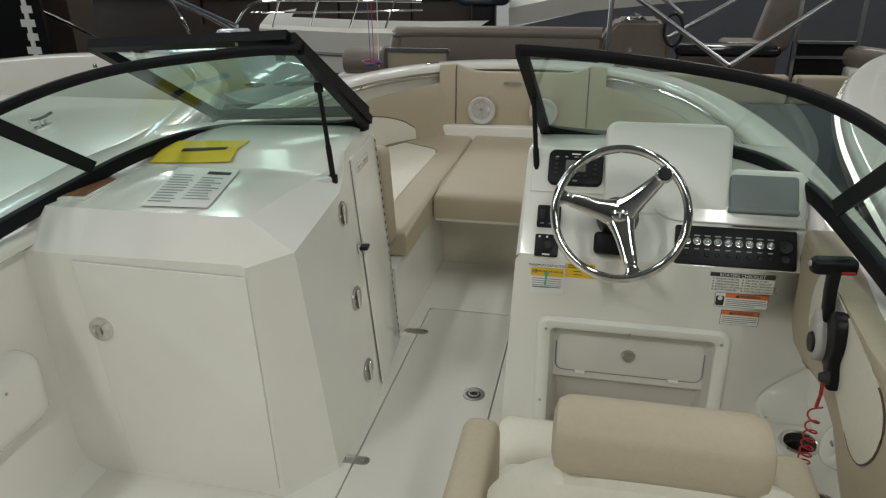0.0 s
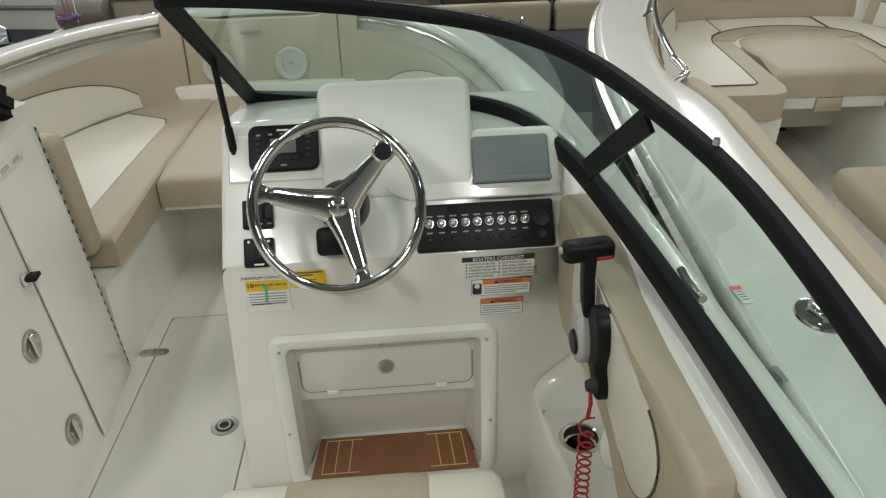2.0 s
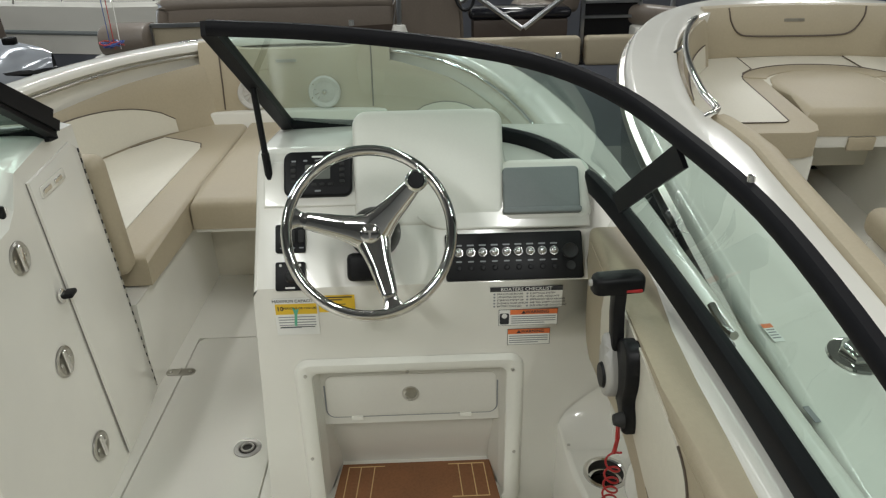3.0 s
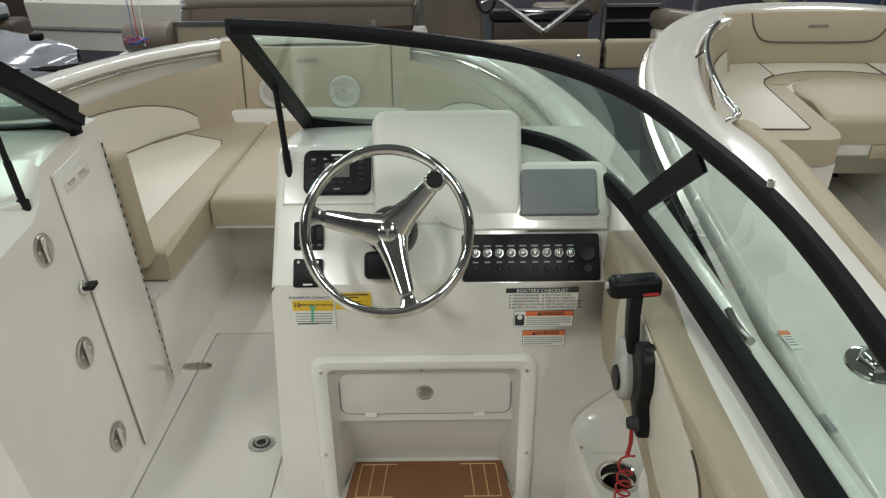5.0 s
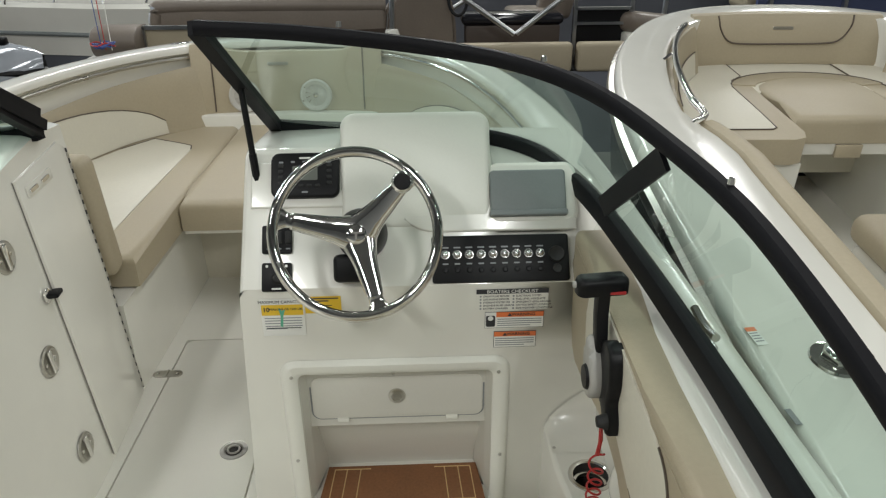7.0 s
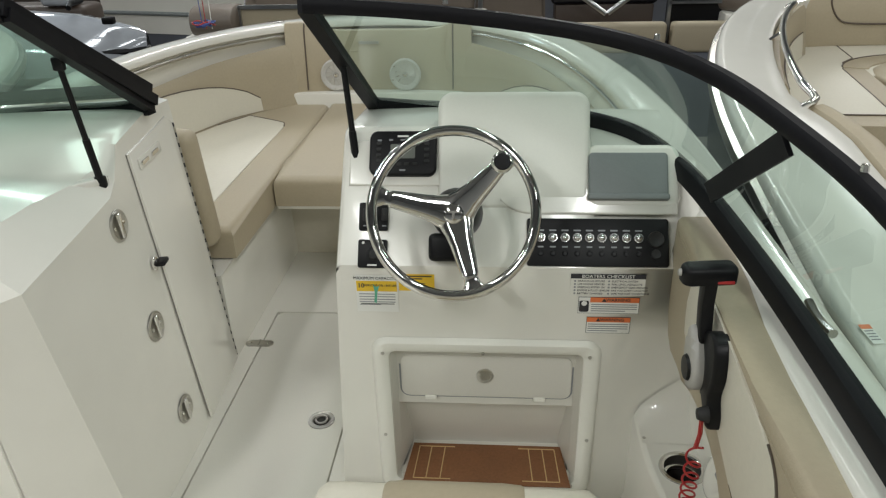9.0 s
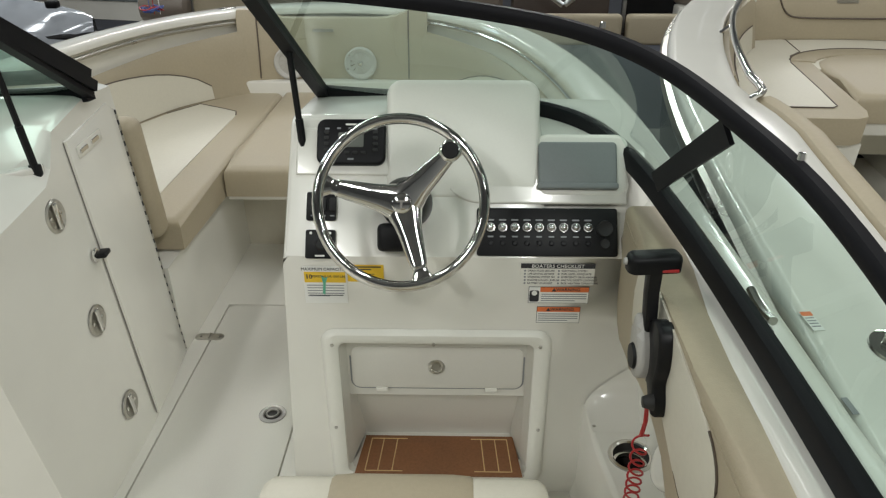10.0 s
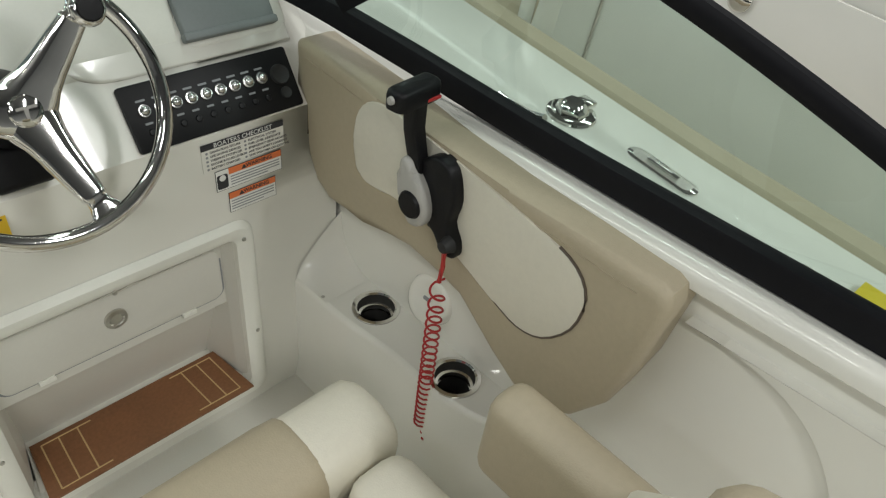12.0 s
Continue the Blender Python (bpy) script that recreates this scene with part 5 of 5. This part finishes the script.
# the boat to port
HW, CAPW = 1.41, 0.245
PB = Matrix.Translation((-2.80, -0.1, -0.12)) @ Matrix.Rotation(radians(3), 4, "X")
hull("port_side_boat", "white fibreglass hull of the boat to port", m=PB)
pf = thing("port_boat_floor", "off-white floor of the boat to port", "floor", kind="structure", m=PB)
part("deck_plate", box(-1.15, 1.15, -3.39, 2.3, 0.3, 0.33), DECK, pf)
cov = thing("bow_deck", "white fibreglass bow deck of the boat to port", "deck", m=PB)
part("deck", box(-1.0, 1.0, 0.2, 2.1, 0.50, 0.74, 0.05, 4), GEL, cov)
pcl = thing("bow_cleat", "small chrome cleat on the white bow deck", "cleat", m=PB @ Matrix.Translation((0.35, 1.44, 0.741)))
part("foot", slab(rrect(0.04, 0.11, 0.0199, 5), 0.008, 0.003, 2), CHROME, pcl)
part("horn", tube([(0, -0.08, 0.05), (0, -0.03, 0.042), (0, 0.03, 0.042), (0, 0.08, 0.05)], 0.012, 8), CHROME, pcl)
for k in (-0.025, 0.025):
    part("leg", tube([(0, k, 0.004), (0, k, 0.042)], 0.011, 8), CHROME, pcl)

# ---- pontoon boat behind the bow ----
TAUPE = material("taupe_vinyl", (0.20, 0.165, 0.135), 0.38, grain=60, vary=0.08, bump=0.2, bscale=250)
BROWN = material("dark_brown_vinyl", (0.06, 0.042, 0.032), 0.4, grain=60, vary=0.1)
ALU = material("aluminium_tube", (0.55, 0.56, 0.57), 0.3, 1.0, vary=0.05)
DBLUE = material("grey_blue_hull", (0.17, 0.18, 0.21), 0.35, grain=3, vary=0.08)
SILVER = material("silver_gelcoat", (0.50, 0.53, 0.58), 0.12, 0.3, grain=20, vary=0.05, coat=0.5)


def sofa(name, label_text, x0, x1, y, z0, z1, mat, accent=None):
    t = thing(name, label_text, "sofa")
    part("back_panel", box(x0, x1, y, y + 0.14, z0, z1 - 0.05, 0.03, 3), mat, t)
    pts = [(x0 - 0.02, y + 0.03, z0 + 0.06), (x0 + 0.01, y + 0.04, z1 - 0.10), (x0 + 0.10, y + 0.05, z1 - 0.055), ((x0 + x1) / 2, y + 0.05, z1 - 0.05), (x1, y + 0.05, z1 - 0.055)]
    part("top_roll", tube(smoothline(pts, 6), 0.062, 14), mat, t)
    part("skirt", box(x0, x1, y + 0.02, y + 0.6, -0.1, z0, 0.02), mat, t)
    if accent:
        n = 20
        rows = [[(x0 + (x1 - x0) * (0.25 + 0.75 * i / n), y - 0.006, z0 + 0.03 + 0.05 * (i / n)), (x0 + (x1 - x0) * (0.25 + 0.75 * i / n), y - 0.006, z0 + 0.045 + 0.10 * (i / n) ** 0.5)] for i in range(n + 1)]
        part("accent", grid(rows), accent, t, "dark brown wave")
    return t


sofa("pontoon_sofa", "long taupe vinyl sofa back of a pontoon boat", -1.42, 0.45, 4.62, 0.50, 0.875, TAUPE, BROWN)
for x0, x1 in ((0.50, 1.98), (2.02, 2.9)):
    s2 = thing("low_sofa_back", "low tan vinyl sofa back of a pontoon boat", "sofa", "low sofas")
    part("back_panel", box(x0, x1, 4.42, 4.54, 0.30, 0.535, 0.03, 3), TAN, s2)
    part("skirt", box(x0, x1, 4.45, 4.9, -0.2, 0.30, 0.02), BLACKP, s2)
en = thing("rounded_end_seat", "rounded taupe vinyl end seat with a white rim", "seat")
part("cushion", roll(-1.84, -1.46, 4.45, 0.60, 0.20, 0.12), TAUPE, en)
part("rim", box(-1.88, -1.45, 4.25, 4.6, 0.44, 0.50, 0.02, 3), GEL, en)
part("body", box(-1.86, -1.47, 4.27, 4.6, -0.3, 0.44, 0.02, 3), DBLUE, en)
fr = thing("pontoon_fence", "square aluminium fence panel of a pontoon boat", "fence")
for a, b in (((-1.46, 4.42, 0.44), (-1.46, 4.42, 0.705)), ((-1.46, 4.42, 0.70), (-0.88, 4.42, 0.70)), ((-0.88, 4.42, 0.70), (-0.88, 4.42, 0.44))):
    part("rail", sweep([Vector(a), Vector(b)], [(-0.015, -0.015), (0.015, -0.015), (0.015, 0.015), (-0.015, 0.015)], Vector((0, 1, 0))), ALU, fr)
part("panel", box(-1.45, -0.89, 4.425, 4.43, 0.2, 0.69), TAN, fr)
part("skirt", box(-1.47, 3.0, 4.44, 4.47, -0.4, 0.30), DBLUE, fr)
hm = thing("pontoon_console", "taupe pontoon helm console with a chrome windscreen", "console")
rows = [[(0.40 + d, 4.75, z), (1.05 - d * 0.6, 4.75, z), (1.05 - d * 0.6, 5.2, z), (0.40 + d, 5.2, z)] for z, d in ((0.1, 0.0), (0.62, 0.02), (0.80, 0.05), (0.93, 0.18))]
own = grid(rows, closed=True, caps=True)
bmesh.ops.bevel(own, geom=own.edges[:], offset=0.03, segments=3, affect="EDGES")
part("body", own, TAUPE, hm)
for k in range(4):
    part("windscreen_bar", tube([(0.62 + 0.05 * k, 4.78, 0.92 + 0.015 * k), (0.72 + 0.05 * k, 4.80, 0.985 - 0.035 * k), (0.86 + 0.05 * k, 4.86, 0.90 - 0.03 * k)], 0.012, 8), CHROME, hm)
part("steering_wheel", tube([(1.05 + 0.13 * math.cos(a) * 0.6, 4.72 + 0.05 * math.sin(a), 0.86 + 0.13 * math.sin(a)) for a in [i * math.pi / 10 for i in range(21)]], 0.014, 8), BLACKP, hm)
part("screen_mount", box(1.0, 1.12, 4.72, 4.76, 0.80, 1.02, 0.01), BLACKP, hm).matrix_local = Matrix.Translation((0.25, 0, 0.1)) @ Matrix.Rotation(radians(-14), 4, "Y")
tb = thing("dark_glossy_counter", "long glossy black counter on the pontoon boat", "counter")
part("top", box(1.08, 1.95, 4.7, 5.0, 0.64, 0.735, 0.045, 5), material("gloss_black", (0.015, 0.015, 0.02), 0.08), tb)
part("body", box(1.12, 1.92, 4.72, 4.98, 0.1, 0.64, 0.01), BROWN, tb)
ch = thing("captain_chair", "taupe vinyl high-backed captain chair", "chair")
part("backrest", move(box(-0.16, 0.16, -0.06, 0.06, 0, 0.62, 0.05, 4), Matrix.Translation((1.92, 5.15, 0.66)) @ Matrix.Rotation(radians(14), 4, "Y")), TAUPE, ch)
part("seat", box(1.50, 1.92, 4.9, 5.3, 0.62, 0.74, 0.05, 4), TAUPE, ch)
part("pedestal", tube([(1.72, 5.1, -0.2), (1.72, 5.1, 0.63)], 0.04, 12), ALU, ch)
cb2 = thing("storage_cabinet", "dark open cabinet with an aluminium frame", "cabinet")
part("cavity", box(2.06, 2.50, 4.72, 4.9, 0.50, 0.76), BLACKP, cb2)
for x in (2.04, 2.52):
    part("post", box(x - 0.014, x + 0.014, 4.69, 4.72, 0.35, 1.15), ALU, cb2)
for z in (0.65, 0.77):
    part("shelf", box(2.04, 2.52, 4.69, 4.73, z - 0.01, z + 0.012), ALU, cb2)
part("body", box(2.06, 2.50, 4.73, 4.9, -0.2, 0.50), BROWN, cb2)
rc = thing("rolled_cushion", "rolled grey vinyl cushion on the pontoon boat", "cushion")
part("pad", move(roll(-0.22, 0.22, 0, 0, 0.085, 0.085), Matrix.Translation((2.62, 4.62, 0.66)) @ Matrix.Rotation(radians(-50), 4, "Z")), TAUPE, rc)
part("base", box(2.45, 2.9, 4.55, 4.9, -0.2, 0.58, 0.02), GEL, rc)
bim = thing("bimini_frame", "crossed aluminium tubes of a folded boat top", "frame")
for a, b in (((0.50, 4.5, 0.55), (0.53, 4.5, 2.2)), ((1.50, 4.5, 0.60), (0.55, 4.5, 1.25)), ((1.52, 4.52, 0.60), (2.45, 4.52, 1.30)), ((1.05, 5.3, 0.72), (1.75, 5.3, 1.15)), ((0.7, 5.2, 1.3), (1.15, 5.2, 0.95)), ((2.75, 4.6, 0.4), (2.80, 4.6, 2.2))):
    part("tube", tube([a, b], 0.022, 10), ALU, bim)
part("boot", lathe([(0.0, 0.16), (0.05, 0.15), (0.085, 0.05), (0.095, -0.1)], 18, Matrix.Translation((0.50, 4.5, 0.5))), GEL, bim, "white vinyl boot")

# ---- boats and walls further off ----
fb2 = thing("far_cruiser", "white cruiser hull with a grey lower side", "boat")
rows = [[(x, 7.2, z0), (x, 7.15, z0 + 0.22), (x, 7.3, z0 + 0.30), (x, 8.0, z0 + 0.30)] for x, z0 in ((-0.7, 0.62), (0.2, 0.80), (1.4, 0.92), (3.0, 1.02), (6.5, 1.1))]
part("gunwale", grid(rows), GEL, fb2)
part("lower_side", grid([[(x, 7.6, -0.8), (x, 7.2, z0)] for x, z0 in ((-0.6, 0.62), (0.2, 0.80), (1.4, 0.92), (3.0, 1.02), (6.5, 1.1))]), DBLUE, fb2)
part("cabin", box(1.4, 6.0, 7.5, 8.6, 1.2, 1.9, 0.1, 3), GEL, fb2)
ob2 = thing("outboard_motor", "dark blue-black outboard motor cowling", "motor")
part("cowling", box(-1.32, -0.66, 6.9, 7.3, 0.88, 1.7, 0.10, 4), material("motor_black", (0.02, 0.025, 0.035), 0.2), ob2)
part("leg", box(-1.15, -0.85, 7.0, 7.2, 0.2, 0.9, 0.04, 3), BLACKP, ob2)
wb = thing("white_rail_boat", "white open boat with stainless bow rails", "boat")
stem = ((-3.55, 0.56, 0.9), (-3.3, 0.52, 0.15), (-2.2, 0.50, 0.0), (-1.5, 0.47, 0.25), (-0.9, 0.46, 0.5))
part("topside", grid([[(x, 5.56 + k, z - 0.22), (x, 5.5 + k, z + 0.22), (x, 5.54 + k, z + 0.26), (x, 6.4 + k, z + 0.26)] for x, z, k in stem]), GEL, wb)
part("rub_strip", tube([(x, 5.53 + k, z - 0.02) for x, z, k in stem], 0.02, 8), GREY, wb, "grey rub strip")
part("lower_side", grid([[(x, 5.9 + k, -0.6), (x, 5.57 + k, z - 0.22)] for x, z, k in stem]), DBLUE, wb)
part("rail", tube(smoothline([(-3.55, 5.62, 0.80), (-3.35, 5.6, 0.99), (-3.0, 5.6, 1.04), (-2.2, 5.6, 1.04), (-1.45, 5.75, 1.02)], 5), 0.014, 8), CHROME, wb)
part("rail", tube([(-3.4, 5.7, 0.90), (-2.2, 5.65, 0.92), (-1.45, 5.8, 0.93)], 0.010, 8), CHROME, wb)
for x in (-3.0, -2.55, -2.1, -1.7):
    part("stanchion", tube([(x - 0.12, 5.62, 0.76), (x, 5.6, 1.04)], 0.010, 8), CHROME, wb)
js = thing("jet_ski", "silver personal watercraft with black trim", "watercraft")
rows = []
for k, (x, w, h) in enumerate(((-1.84, 0.03, 0.66), (-1.92, 0.14, 0.70), (-2.1, 0.24, 0.74), (-2.35, 0.29, 0.79), (-2.7, 0.31, 0.82), (-3.2, 0.31, 0.80))):
    rows.append([(x, 3.55 + w * u, 0.50 + (h - 0.50) * v) for u, v in ((-1.0, -0.3), (-1.05, 0.2), (-0.8, 0.6), (-0.35, 0.95), (0, 1.0), (0.35, 0.95), (0.8, 0.6), (1.05, 0.2), (1.0, -0.3))])
part("hull", grid(rows), SILVER, js)
part("trim", tube([(-1.83, 3.55, 0.55), (-1.95, 3.40, 0.555), (-2.2, 3.29, 0.56), (-3.2, 3.23, 0.56)], 0.022, 8), BLACKP, js)
part("handlebar", tube([(-2.28, 3.40, 0.85), (-2.32, 3.5, 0.87), (-2.32, 3.65, 0.87)], 0.018, 8), BLACKP, js)
part("mirror", box(-2.06, -1.98, 3.38, 3.44, 0.74, 0.79, 0.012, 2), BLACKP, js)
part("lower_hull", box(-3.2, -2.0, 3.35, 3.75, 0.1, 0.52, 0.05, 3), BLACKP, js)
bs = thing("stacked_sofas", "dark brown and tan sofas of a stacked pontoon boat", "sofa")
part("upper_back", box(-5.6, -1.3, 7.4, 7.7, 1.18, 1.42, 0.06, 3), TAN, bs)
part("upper_base", box(-9.8, -1.2, 7.42, 7.9, -0.9, 1.18, 0.04, 3), BROWN, bs)
for k in range(6):
    part("upper_roll", box(-9.0 + 1.3 * k, -7.8 + 1.3 * k, 7.30, 7.45, 0.92, 1.10, 0.06, 3), TAUPE if k % 2 else BROWN, bs)
for x in (-5.0, -4.0, -3.0, -2.0):
    part("seam", box(x - 0.01, x + 0.01, 7.395, 7.41, 0.6, 1.16), BLACKP, bs)
tw = thing("wake_tower", "bent stainless tower tubes of a moored boat", "tower")
for a, b, c in (((-4.4, 4.9, 1.35), (-3.6, 4.8, 1.05), (-3.05, 4.7, 0.86)), ((-4.4, 5.0, 1.25), (-3.6, 4.9, 0.98), (-3.1, 4.75, 0.80)), ((-3.9, 4.9, 1.12), (-3.7, 4.8, 0.9), (-3.62, 4.8, 0.7)), ((-5.4, 4.6, 1.1), (-4.8, 4.6, 0.85), (-4.3, 4.5, 0.66))):
    part("tube", tube(smoothline([a, b, c], 5), 0.02, 8), CHROME, tw)
part("base", box(-3.25, -2.95, 4.6, 4.8, 0.70, 0.84, 0.04, 3), SILVER, tw)
part("foot", box(-4.6, -2.9, 4.65, 5.0, -0.5, 0.70, 0.05, 3), BROWN, tw)
bn = thing("banner", "black banner with white block bars", "banner")
part("cloth", box(-5.75, -4.9, 4.3, 4.33, 0.3, 2.0), BLACKP, bn)
for k in range(5):
    part("bar", box(-5.16 + 0.04 * (k % 2), -5.0, 4.292, 4.299, 0.62 + 0.13 * k, 0.69 + 0.13 * k), WHITEP, bn)
part("stem", box(-5.10, -5.05, 4.290, 4.298, 0.6, 1.25), WHITEP, bn)
rk = thing("parts_rack", "dark rack filled with coiled hoses and boxes", "rack")
part("frame", box(-9.5, -5.0, 4.8, 5.2, -0.9, 2.6), BROWN, rk)
for k in range(3):
    part("hose_coil", tube([(-6.1 + 0.12 * math.cos(a), 4.75, 0.72 + 0.14 * k + 0.09 * math.sin(a)) for a in [i * math.pi / 8 for i in range(17)]], 0.03, 8), (GREY, WHITEP, TAN)[k], rk)
part("tag", box(-6.3, -6.1, 4.77, 4.79, 1.14, 1.24), YELLOW, rk)
pr = thing("blue_pontoon", "pontoon boat with blue fence panels and white rails", "boat")
part("panel", box(4.3, 9.0, 6.2, 6.25, -0.3, 0.95), material("blue_panel", (0.08, 0.10, 0.19), 0.35), pr)
for z in (0.97, 0.72):
    part("rail", box(4.3, 9.0, 6.15, 6.2, z - 0.02, z + 0.02, 0.008), ALU, pr)
for k in range(6):
    part("post", box(4.4 + 0.8 * k, 4.44 + 0.8 * k, 6.15, 6.2, 0.0, 0.97), ALU, pr)
part("bench", box(4.3, 9.0, 6.5, 7.0, 0.5, 1.25, 0.08, 3), TAN, pr)

# ---- showroom hall ----
hall = thing("hall", "showroom hall with pale grey walls and a concrete floor", "building", kind="structure")
part("ground", box(-14, 14, -12, 12, HALL_FLOOR - 0.1, HALL_FLOOR), CONCRETE, hall)
part("ceiling", box(-14, 14, -12, 12, 5.0, 5.1), ROOFM, hall)
part("wall_north", box(-14, 14, 12, 12.2, HALL_FLOOR, 5.0), WALLM, hall)
part("wall_south", box(-14, 14, -12.2, -12, HALL_FLOOR, 5.0), WALLM, hall)
part("wall_east", box(14, 14.2, -12, 12, HALL_FLOOR, 5.0), WALLM, hall)
part("wall_west", box(-14.2, -14, -12, 12, HALL_FLOOR, 5.0), WALLM, hall)
